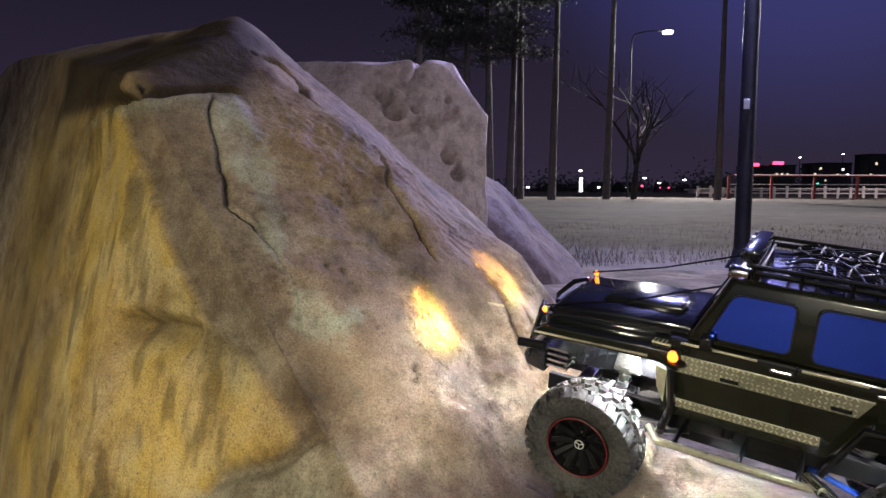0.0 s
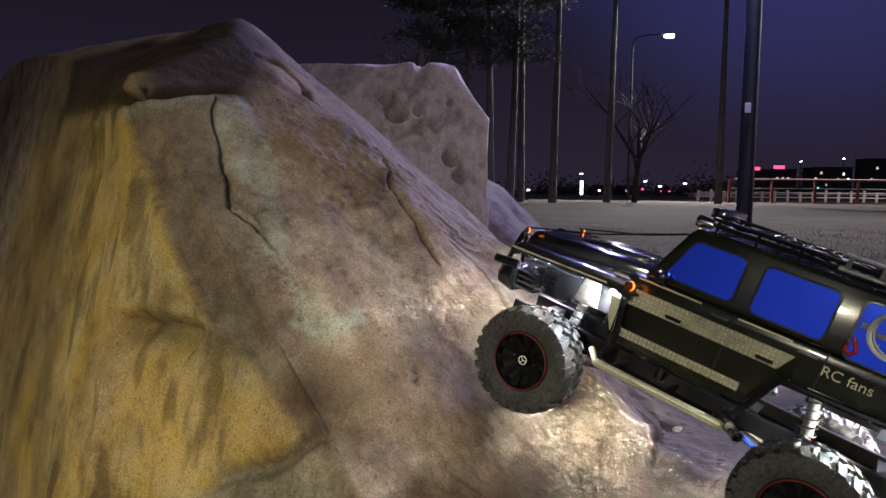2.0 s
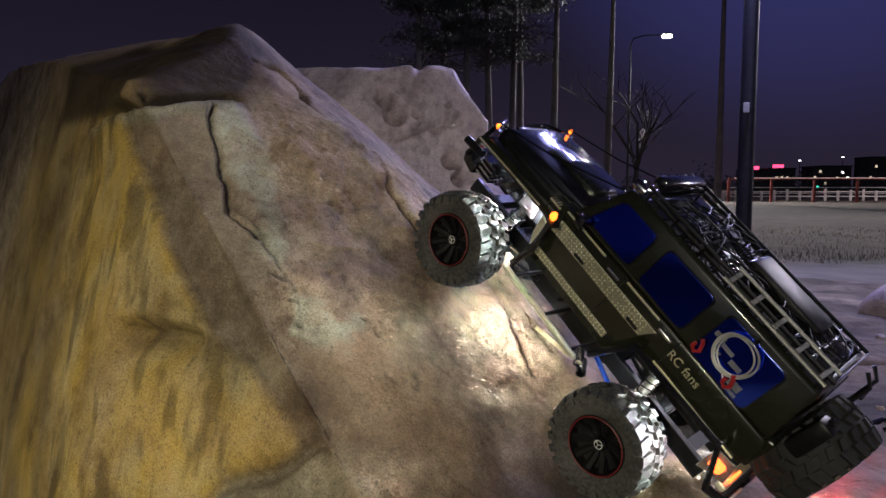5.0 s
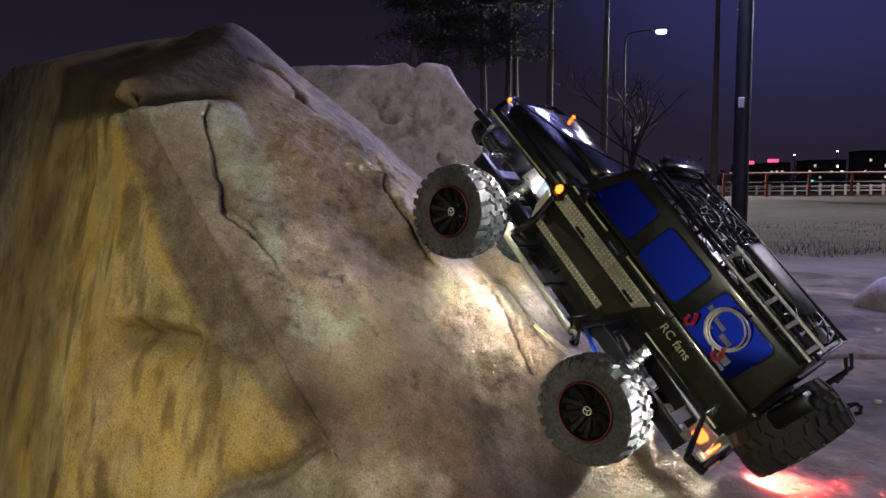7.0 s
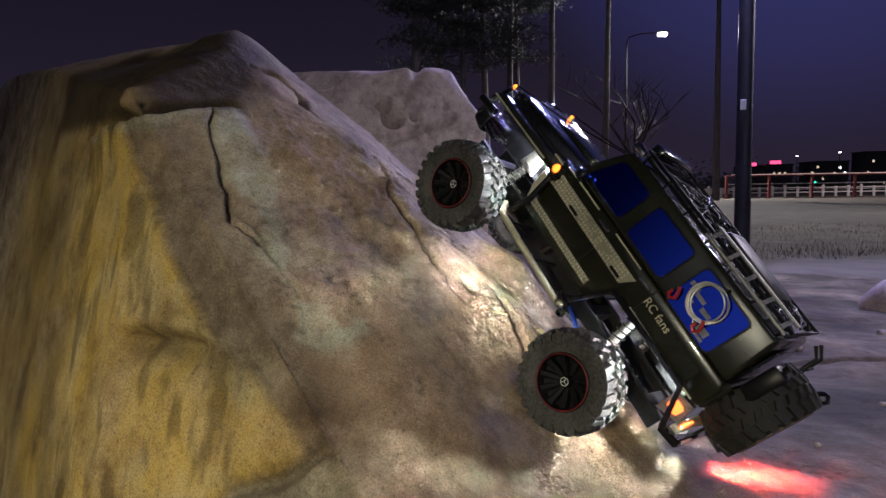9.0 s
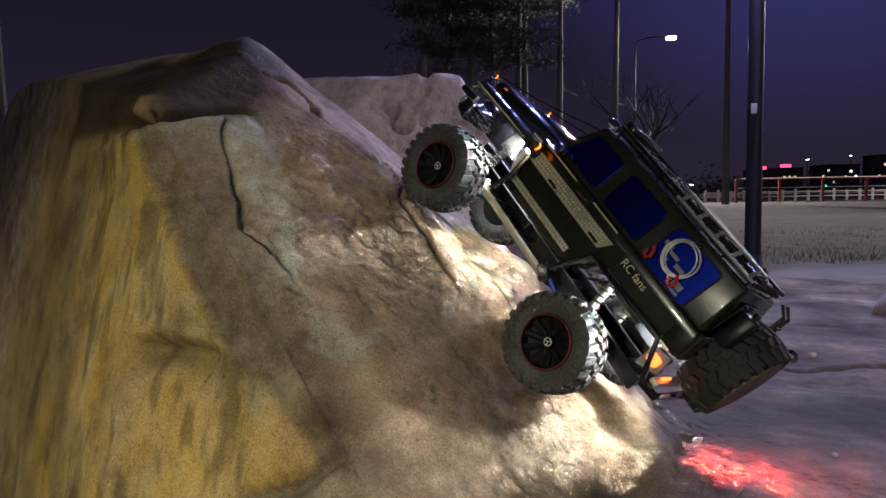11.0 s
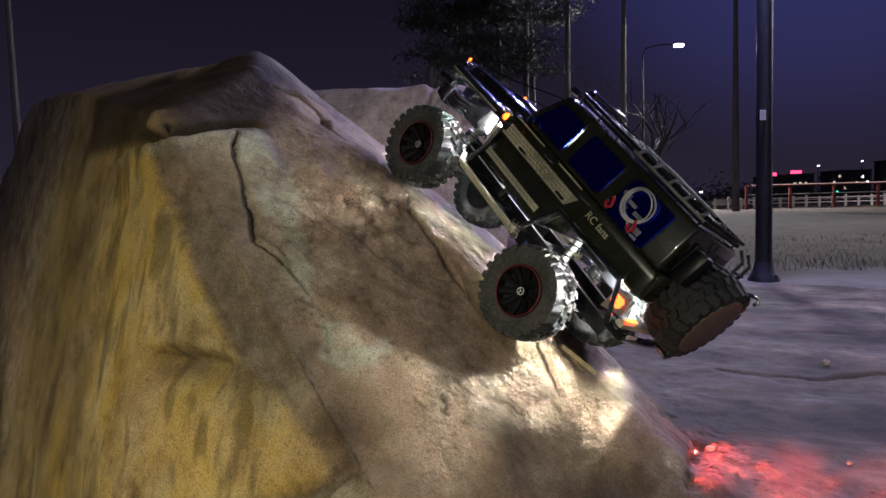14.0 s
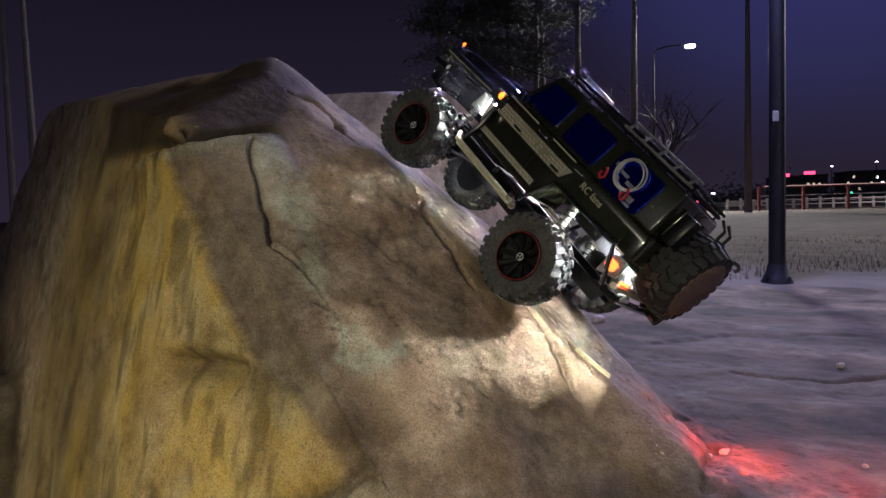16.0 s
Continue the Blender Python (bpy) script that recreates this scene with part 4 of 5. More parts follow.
truck = tagged(empty("toy_truck"), "dark olive radio-controlled off-road truck with knobbly tyres, climbing the rock", "toy truck")


def both(fn):
    """Calls fn for the left side and the right side."""
    for side in (1, -1):
        fn(side)


def ring_profile(bm, profile, seg, y_of=1.0):
    """A surface of revolution about y from (radius, y) pairs."""
    rings = []
    for k in range(seg):
        a = 2 * math.pi * k / seg
        rings.append([bm.verts.new((r * math.cos(a), y * y_of, r * math.sin(a))) for r, y in profile])
    n = len(profile)
    for k in range(seg):
        a, b = rings[k], rings[(k + 1) % seg]
        for i in range(n):
            bm.faces.new((a[i], b[i], b[(i + 1) % n], a[(i + 1) % n]))
    return bm


def tyre_mesh():
    bm = bmesh.new()
    ring_profile(bm, [(0.036, 0.022), (0.044, 0.0275), (0.054, 0.0285), (0.0605, 0.025), (0.0622, 0.012), (0.0622, -0.012), (0.0605, -0.025), (0.054, -0.0285), (0.044, -0.0275), (0.036, -0.022)], 48)
    return bm


def tread_mesh():
    bm = bmesh.new()
    count = 24
    for k in range(count):
        for row, (y0, y1, shift, skew) in enumerate(((0.013, 0.0295, 0.0, 0.25), (-0.0295, -0.013, 0.5, -0.25), (0.001, 0.0115, 0.25, -0.3), (-0.0115, -0.001, 0.75, 0.3))):
            a = 2 * math.pi * (k + shift) / count
            half = 0.085 if row < 2 else 0.075
            corners = []
            for r, w in ((0.059, 1.0), (0.0672, 0.8)):
                for y, sk in ((y0, -skew), (y1, skew)):
                    drop = 0.0045 if abs(y) > 0.025 and r > 0.06 else 0
                    for s in (-1, 1):
                        b = a + s * half * w + sk * 0.12
                        corners.append(bm.verts.new(((r - drop) * math.cos(b), y, (r - drop) * math.sin(b))))
            c = corners
            for f in ((0, 1, 3, 2), (4, 6, 7, 5), (0, 4, 5, 1), (2, 3, 7, 6), (0, 2, 6, 4), (1, 5, 7, 3)):
                bm.faces.new([c[i] for i in f])
        # side lugs
        for sgn in (1, -1):
            a = 2 * math.pi * (k + (0 if sgn > 0 else 0.5)) / count
            c = [bm.verts.new((r * math.cos(a + s * 0.06), sgn * y, r * math.sin(a + s * 0.06))) for r, y in ((0.052, 0.0275), (0.060, 0.025), (0.052, 0.0302), (0.0615, 0.0292)) for s in (-1, 1)]
            for f in ((0, 1, 3, 2), (4, 6, 7, 5), (0, 4, 5, 1), (2, 3, 7, 6), (0, 2, 6, 4), (1, 5, 7, 3)):
                bm.faces.new([c[i] for i in f])
    return bm


def build_wheel(x, y, side):
    """Rim dish with its tyre, red ring, spokes, nuts and cap, about the wheel's own axle."""
    bm = ring_profile(bmesh.new(), [(0.037, 0.024), (0.0345, 0.025), (0.032, 0.012), (0.009, 0.006), (0.002, 0.006), (0.002, -0.018), (0.037, -0.022)], 36, side)
    wheel = part("wheel", bm, M_RIM, truck, "black spoked wheel with a knobbly tyre", True)
    wheel.matrix_basis = pose(x, y, 0)
    part("tyre", tyre_mesh(), M_RUBBER, wheel, "dusty rubber tyre", True)
    tagged(part("tread", tread_mesh(), M_RUBBER, wheel, "dusty knobbly tread blocks"), kind="stuff")
    part("rim_ring", ring_profile(bmesh.new(), [(0.0358, 0.0256), (0.0349, 0.0262), (0.0342, 0.0256), (0.0349, 0.0250)], 40, side), M_RING, wheel, "thin dull red ring", True)
    for k in range(10):
        a = 2 * math.pi * k / 10
        c, s = math.cos(a), math.sin(a)
        bm = tube([(0.010 * c, side * 0.0105, 0.010 * s), (0.022 * c, side * 0.0145, 0.022 * s), (0.033 * c, side * 0.0215, 0.033 * s)], [0.0034, 0.0050, 0.0054], 6)
        part("spoke", bm, M_RIM, wheel)
    for k in range(6):
        a = 2 * math.pi * (k + 0.5) / 6
        bm = tube([(0.0145 * math.cos(a), side * 0.010, 0.0145 * math.sin(a)), (0.0145 * math.cos(a), side * 0.0135, 0.0145 * math.sin(a))], 0.0016, 6)
        part("wheel_nut", bm, M_CHROME, wheel)
    part("hub_cap", tube([(0, side * 0.006, 0), (0, side * 0.0155, 0), (0, side * 0.0175, 0)], [0.0085, 0.008, 0.006], 16), M_GLOSS, wheel, smoothed=True)
    bm = ring_profile(bmesh.new(), [(0.0058, 0.0178), (0.0052, 0.0184), (0.0046, 0.0178)], 20, side)
    for k in range(3):
        a = 2 * math.pi * k / 3 + 0.5
        add_tube(bm, [(0, side * 0.018, 0), (0.005 * math.cos(a), side * 0.018, 0.005 * math.sin(a))], 0.0006, 4)
    part("cap_mark", bm, M_STICKER, wheel, "plain pale three-armed mark")
    return wheel


WHEELS = {}
for wx in (0.162, -0.162):
    for side in (1, -1):
        WHEELS[(wx, side * 0.110)] = build_wheel(wx, side * 0.110, side)


def build_chassis():
    both(lambda s: part("chassis_rail", box(-0.25, 0.24, s * 0.036 - 0.005, s * 0.036 + 0.005, 0.022, 0.044, 0.001), M_BLACK, truck))
    for x in (-0.22, -0.08, 0.06, 0.2):
        part("cross_member", box(x - 0.008, x + 0.008, -0.031, 0.031, 0.026, 0.040), M_BLACK, truck)
    part("gearbox", box(-0.04, 0.05, -0.028, 0.028, 0.008, 0.045, 0.005), M_BLACK, truck)
    part("skid_plate", prism([(-0.06, 0.006), (0.07, 0.006), (0.10, 0.022), (-0.09, 0.022)], -0.034, 0.034, 0.001), M_BLACK, truck)
    for x in (0.162, -0.162):
        bm = tube([(x, -0.082, 0), (x, 0.082, 0)], 0.0085, 10)
        add_tube(bm, [(x - 0.022, 0.012, 0), (x - 0.012, 0.012, 0), (x + 0.012, 0.012, 0), (x + 0.020, 0.012, 0)], [0.008, 0.021, 0.021, 0.009], 14)
        part("axle", bm, M_BLACK, truck, smoothed=True)
        both(lambda s: part("steering_knuckle", box(x - 0.010, x + 0.010, s * 0.074 - 0.008, s * 0.074 + 0.008, -0.018, 0.030, 0.003), M_BLACK, truck))
        inward = -1 if x > 0 else 1
        for s in (1, -1):
            bm = tube([(x, s * 0.045, -0.006), (x + inward * 0.10, s * 0.040, 0.020)], 0.0033, 6)
            part("suspension_link", bm, M_BLUE if x < 0 and s > 0 else M_BLACK, truck)
            foot, head = Vector((x + inward * 0.014, s * 0.066, 0.008)), Vector((x + inward * 0.030, s * 0.060, 0.112))
            part("shock_body", tube([foot, foot.lerp(head, 0.45), foot.lerp(head, 0.451), head], [0.0028, 0.0028, 0.006, 0.006], 10), M_LADDER, truck, smoothed=True)
            pts, axis = [], (head - foot)
            u = axis.orthogonal().normalized()
            v = axis.normalized().cross(u)
            for k in range(97):
                a = k / 96
                pts.append(foot.lerp(head, 0.10 + 0.78 * a) + (u * math.cos(a * 2 * math.pi * 9) + v * math.sin(a * 2 * math.pi * 9)) * 0.0088)
            part("shock_spring", tube(pts, 0.0012, 5), M_CHROME, truck, "bright coil spring", True)
    bm = tube([(0.185, -0.07, 0.006), (0.185, 0.07, 0.006)], 0.0028, 6)
    part("tie_rod", bm, M_ALU, truck)
    part("drive_shaft", tube([(0.142, 0.012, 0.002), (0.03, 0.004, 0.024)], 0.005, 8), M_CHROME, truck)
    part("drive_shaft", tube([(-0.142, 0.012, 0.002), (-0.03, 0.004, 0.024)], 0.005, 8), M_CHROME, truck)


build_chassis()


def side_plate(outline, y, thick, s, bevel=0.0008):
    y0, y1 = (y, y + thick) if s > 0 else (-y - thick, -y)
    return prism(outline, y0, y1, bevel)


def rounded(x0, x1, z0, z1, r, slant_front=0.0, n=4):
    """A rounded window outline; slant_front leans the front edge back towards the roof."""
    pts = []
    for cx, cz, a0 in ((x1 - r, z1 - r, 0), (x0 + r, z1 - r, 90), (x0 + r, z0 + r, 180), (x1 - r, z0 + r, 270)):
        for k in range(n + 1):
            a = radians(a0 + 90 * k / n)
            x, z = cx + r * math.cos(a), cz + r * math.sin(a)
            if cx > (x0 + x1) / 2:
                x -= slant_front * (z - z0) / (z1 - z0)
            pts.append((x, z))
    return pts


WINDOWS = [(-0.026, 0.050, 0.160, 0.209, 0.020), (-0.118, -0.046, 0.158, 0.210, 0.0), (-0.219, -0.140, 0.152, 0.212, 0.0)]


def build_body():
    # door shell with the rear wheel opening, and the cabin over it
    shell = prism([(0.088, 0.062), (0.088, 0.150), (-0.256, 0.150), (-0.262, 0.140), (-0.262, 0.108), (-0.235, 0.104), (-0.228, 0.132), (-0.116, 0.132), (-0.105, 0.104), (-0.074, 0.062)], -0.0915, 0.0915, 0.004)
    part("door_shell", shell, M_PAINT, truck, smoothed=True)
    both(lambda s: part("arch_panel", box(-0.233, -0.107, *sorted((s * 0.0880, s * 0.0913)), 0.1045, 0.137, 0.0008), M_PAINT, truck))
    bm = bmesh.new()
    lo = [(0.072, 0.150), (-0.256, 0.150)]
    hi = [(0.036, 0.224), (-0.250, 0.224)]
    vs = []
    for (x, z), w in ((lo[0], 0.0905), (lo[1], 0.0905), (hi[1], 0.083), (hi[0], 0.083)):
        vs.append((bm.verts.new((x, w, z)), bm.verts.new((x, -w, z))))
    fs = [bm.faces.new([v[0] for v in vs]), bm.faces.new([v[1] for v in vs][::-1])]
    for k in range(4):
        a, b = vs[k], vs[(k + 1) % 4]
        fs.append(bm.faces.new((a[0], a[1], b[1], b[0])))
    bmesh.ops.recalc_face_normals(bm, faces=fs)
    bmesh.ops.bevel(bm, geom=list(bm.edges), offset=0.006, segments=3, affect="EDGES", profile=0.5)
    part("cabin", bm, M_PAINT, truck, smoothed=True)
    tilt = math.degrees(math.atan2(0.0075, 0.074))
    for s in (1, -1):
        for k, (x0, x1, z0, z1, slant) in enumerate(WINDOWS):
            m = pose(0, s * 0.0905, 0.150, s * tilt, 0, 0)
            frame_bm = side_plate(rounded(x0 - 0.0022, x1 + 0.0022, z0 - 0.0022 - 0.150, z1 + 0.0022 - 0.150, 0.008, slant), 0.0000, 0.0016, s)
            ob = part("window_gasket", frame_bm, M_GLOSS, truck, "black rubber window gasket")
            ob.matrix_basis = m
            pane_bm = side_plate(rounded(x0, x1, z0 - 0.150, z1 - 0.150, 0.007, slant), 0.0014, 0.0014, s, 0.0004)
            pane = part("window_pane", pane_bm, M_WINDOW, truck, "blue mirrored side window")
            pane.matrix_basis = m
            if k == 2:
                bm = bmesh.new()
                for bx, bz, bw, bh in ((-0.150, 0.044, 0.014, 0.006), (-0.165, 0.040, 0.016, 0.005), (-0.182, 0.034, 0.015, 0.006), (-0.196, 0.020, 0.016, 0.009), (-0.20, 0.012, 0.012, 0.004), (-0.160, 0.030, 0.008, 0.004)):
                    add_box(bm, bx - bw / 2, bx + bw / 2, s * 0.0029 - 0.0002, s * 0.0029 + 0.0002, bz - bh / 2 - 0.006, bz + bh / 2 - 0.006)
                part("sticker", bm, M_FADED, pane, "plain pale sticker bars")
        # door seams, handles, belt trim and chequered plates
        for x in (-0.0355, -0.129):
            part("door_seam", box(x - 0.0008, x + 0.0008, s * 0.0915 - 0.0009, s * 0.0915 + 0.0009, 0.070 if x > -0.1 else 0.106, 0.150), M_BLACK, truck)
        for x in (-0.022, -0.113):
            hb = box(x - 0.010, x + 0.010, s * 0.0945 - 0.0022, s * 0.0945 + 0.0022, 0.1395, 0.1435, 0.001)
            part("door_handle", hb, M_CHROME, truck, "bright door handle")
        for x0, x1 in ((0.000, 0.074), (-0.096, -0.040), (-0.252, -0.125)):
            part("belt_trim", box(x0, x1, s * 0.0925 - 0.0012, s * 0.0925 + 0.0012, 0.1462 if x1 > -0.1 else 0.1075, 0.1482 if x1 > -0.1 else 0.1095, 0.0004), M_TRIM, truck, "thin pale trim strip")
        for x0, x1, z0, z1, nz in ((-0.092, 0.084, 0.1135, 0.1335, 4), (-0.066, 0.080, 0.0735, 0.0835, 2)):
            plate = part("chequer_plate", side_plate([(x0, z0), (x1, z0), (x1, z1), (x0 - 0.012 if nz > 2 else x0, z1)], 0.0905, 0.0022, s), M_PLATE, truck, "bright chequered aluminium plate")
            bm = bmesh.new()
            step = (z1 - z0) / nz
            for i in range(int((x1 - x0) / step)):
                for j in range(nz):
                    cx, cz, up = x0 + (i + 0.5) * step, z0 + (j + 0.5) * step, 1 if (i + j) % 2 else -1
                    d, e = step * 0.36, step * 0.14
                    y0 = s * 0.0927
                    q = [bm.verts.new((cx + a * d + b * e, y0, cz + up * (a * d) - up * b * e)) for a, b in ((-1, 0), (0, -1), (1, 0), (0, 1))]
                    t = bm.verts.new((cx, s * 0.0945, cz))
                    for k in range(4):
                        bm.faces.new((q[k], q[(k + 1) % 4], t))
            ob = part("tread_studs", bm, M_ALU, plate)
            tagged(ob, kind="stuff")
        for x in (0.022, -0.078):
            part("logo_bar", box(x - 0.009, x + 0.009, s * 0.0945 - 0.0006, s * 0.0945 + 0.0006, 0.1165, 0.1205), M_GLOSS, truck, "plain dark bar")
        # slider tubes and exhaust tips
        for y, z in ((0.116, 0.040), (0.106, 0.034)):
            part("slider_tube", tube([(0.094, s * (y - 0.012), z + 0.008), (0.082, s * y, z), (-0.066, s * y, z), (-0.074, s * (y - 0.008), z)], 0.0038, 8), M_ALU if y > 0.11 else M_TRIM, truck, "bright round slider tube", True)
        for x in (0.065, 0.0, -0.055):
            part("slider_bracket", tube([(x, s * 0.040, 0.034), (x, s * 0.114, 0.039)], 0.0028, 6), M_BLACK, truck)
        for x, z in ((-0.069, 0.044), (-0.080, 0.038)):
            bm = ring_profile(bmesh.new(), [(0.0062, 0.012), (0.0048, 0.012), (0.0048, -0.010), (0.0062, -0.012)], 16)
            ob = part("exhaust_tip", bm, M_CHROME, truck, "bright round exhaust tip", True)
            ob.matrix_basis = pose(x, s * 0.112, z, 0, 0, 35 * s)
        # bars of the rear wheel opening
        part("arch_bar", tube([(-0.072, s * 0.098, 0.048), (-0.100, s * 0.101, 0.106), (-0.235, s * 0.101, 0.110), (-0.262, s * 0.092, 0.060)], 0.0042, 8), M_GLOSS, truck, smoothed=True)
        part("rear_corner_plate", side_plate([(-0.238, 0.066), (-0.236, 0.100), (-0.262, 0.104), (-0.268, 0.078)], 0.086, 0.003, s), M_LADDER, truck, "scuffed rear corner plate")
        part("inner_plate", side_plate([(-0.125, 0.082), (-0.215, 0.082), (-0.205, 0.100), (-0.130, 0.100)], 0.030, 0.003, s), M_BLACK, truck)
    # windscreen, rear window
    bm = bmesh.new()
    for x, z, w in ((0.0675, 0.158, 0.078), (0.0395, 0.216, 0.073)):
        for s in (1, -1):
            bm.verts.new((x + 0.0025, s * w, z))
    bm.verts.ensure_lookup_table()
    f = bm.faces.new([bm.verts[i] for i in (0, 1, 3, 2)])
    bmesh.ops.solidify(bm, geom=[f], thickness=0.0015)
    part("windscreen", bm, M_GLOSS, truck, "dark windscreen")
    part("rear_window", box(-0.2565, -0.2545, -0.06, 0.06, 0.160, 0.208, 0.0006), M_GLOSS, truck)
    # bonnet and front end
    part("bonnet", prism([(0.070, 0.122), (0.070, 0.158), (0.150, 0.156), (0.228, 0.149), (0.236, 0.140), (0.236, 0.108), (0.226, 0.108), (0.226, 0.122)], -0.070, 0.070, 0.004), M_GLOSS, truck, "gloss black bonnet", True)
    part("bonnet_scoop", prism([(0.085, 0.157), (0.090, 0.164), (0.150, 0.162), (0.185, 0.154)], -0.030, 0.030, 0.003), M_PAINT, truck, smoothed=True)
    for s in (1, -1):
        y0, y1 = sorted((s * 0.066, s * 0.104))
        part("front_wing", prism([(0.072, 0.118), (0.072, 0.140), (0.226, 0.134), (0.240, 0.124), (0.240, 0.110), (0.232, 0.120), (0.092, 0.124)], y0, y1, 0.0025), M_PAINT, truck, smoothed=True)
        part("wing_trim", box(0.100, 0.232, s * 0.1048 - 0.0008, s * 0.1048 + 0.0008, 0.1255, 0.1275), M_TRIM, truck, "thin pale trim strip").matrix_basis = pose(0, 0, 0, 0, 2.0, 0) @ pose(0, 0, 0.006)
        vent = part("wing_vent", box(0.084, 0.104, s * 0.080, s * 0.094, 0.1400, 0.1425, 0.0008), M_TRIM, truck, "pale slotted vent")
        for k in range(4):
            part("slot", box(0.087 + k * 0.0042, 0.0885 + k * 0.0042, s * 0.087 - 0.005, s * 0.087 + 0.005, 0.1422, 0.1432), M_BLACK, vent)
        part("wing_stay", tube([(0.080, s * 0.097, 0.118), (0.074, s * 0.102, 0.080), (0.082, s * 0.104, 0.044)], 0.0048, 8), M_GLOSS, truck, smoothed=True)
        part("wing_stay_plate", side_plate([(0.084, 0.070), (0.084, 0.112), (0.098, 0.116), (0.094, 0.090)], 0.088, 0.003, s), M_ALU, truck, "bright corner plate")
        hl = part("headlight", tube([(0.232, s * 0.050, 0.128), (0.2395, s * 0.050, 0.128), (0.2415, s * 0.050, 0.128)], [0.0125, 0.0125, 0.0095], 18), M_CHROME, truck, "round headlight", True)
        part("lens", tube([(0.2416, s * 0.050, 0.128), (0.2424, s * 0.050, 0.128)], 0.009, 16), M_STICKER, hl)
        part("mirror", prism([(0.040, 0.150), (0.054, 0.152), (0.054, 0.166), (0.042, 0.166)], *sorted((s * 0.094, s * 0.112)), 0.003), M_GLOSS, truck, "black door mirror", True)
        part("inner_wing", prism([(0.115, 0.070), (0.205, 0.066), (0.225, 0.095), (0.205, 0.108), (0.125, 0.108)], *sorted((s * 0.034, s * 0.040)), 0.002), M_GLOSS, truck, "black inner wing plate")
        part("shock_tower", prism([(0.118, 0.085), (0.150, 0.085), (0.144, 0.118), (0.124, 0.118)], *sorted((s * 0.046, s * 0.068)), 0.002), M_LADDER, truck)
        for k in range(4):
            part("cooling_fin", box(0.205 + 0.0 * k, 0.236, *sorted((s * 0.044, s * 0.072)), 0.068 + k * 0.0075, 0.0715 + k * 0.0075, 0.0006), M_CHROME, truck)
    part("grille", box(0.235, 0.240, -0.036, 0.036, 0.112, 0.144, 0.001), M_BLACK, truck)
    for k in range(4):
        part("grille_bar", box(0.239, 0.2425, -0.034, 0.034, 0.115 + k * 0.0075, 0.118 + k * 0.0075, 0.0006), M_GLOSS, truck)
    part("front_bumper", prism([(0.232, 0.060), (0.258, 0.066), (0.262, 0.084), (0.246, 0.094), (0.232, 0.094)], -0.078, 0.078, 0.004), M_GLOSS, truck, smoothed=True)
    part("winch", tube([(0.246, -0.024, 0.100), (0.246, 0.024, 0.100)], 0.009, 12), M_CHROME, truck, smoothed=True)
    for s in (1, -1):
        part("bull_bar", tube([(0.258, s * 0.020, 0.090), (0.262, s * 0.026, 0.128), (0.250, s * 0.050, 0.142), (0.240, s * 0.082, 0.140), (0.256, s * 0.078, 0.078)], 0.0036, 8), M_GLOSS, truck, smoothed=True)
        part("tow_hook", tube([(0.256, s * 0.034, 0.070), (0.272, s * 0.034, 0.068), (0.276, s * 0.034, 0.076), (0.268, s * 0.034, 0.080)], 0.0024, 6), M_RED, truck, smoothed=True)
        part("limb_wire", tube([(0.236, s * 0.082, 0.150), (0.14, s * 0.080, 0.176), (0.045, s * 0.074, 0.212)], 0.0011, 5), M_BLACK, truck)
    part("wiper", tube([(0.072, 0.03, 0.158), (0.056, -0.02, 0.190)], 0.0012, 5), M_BLACK, truck)
    part("wiper", tube([(0.072, -0.03, 0.158), (0.056, -0.06, 0.188)], 0.0012, 5), M_BLACK, truck)


build_body()


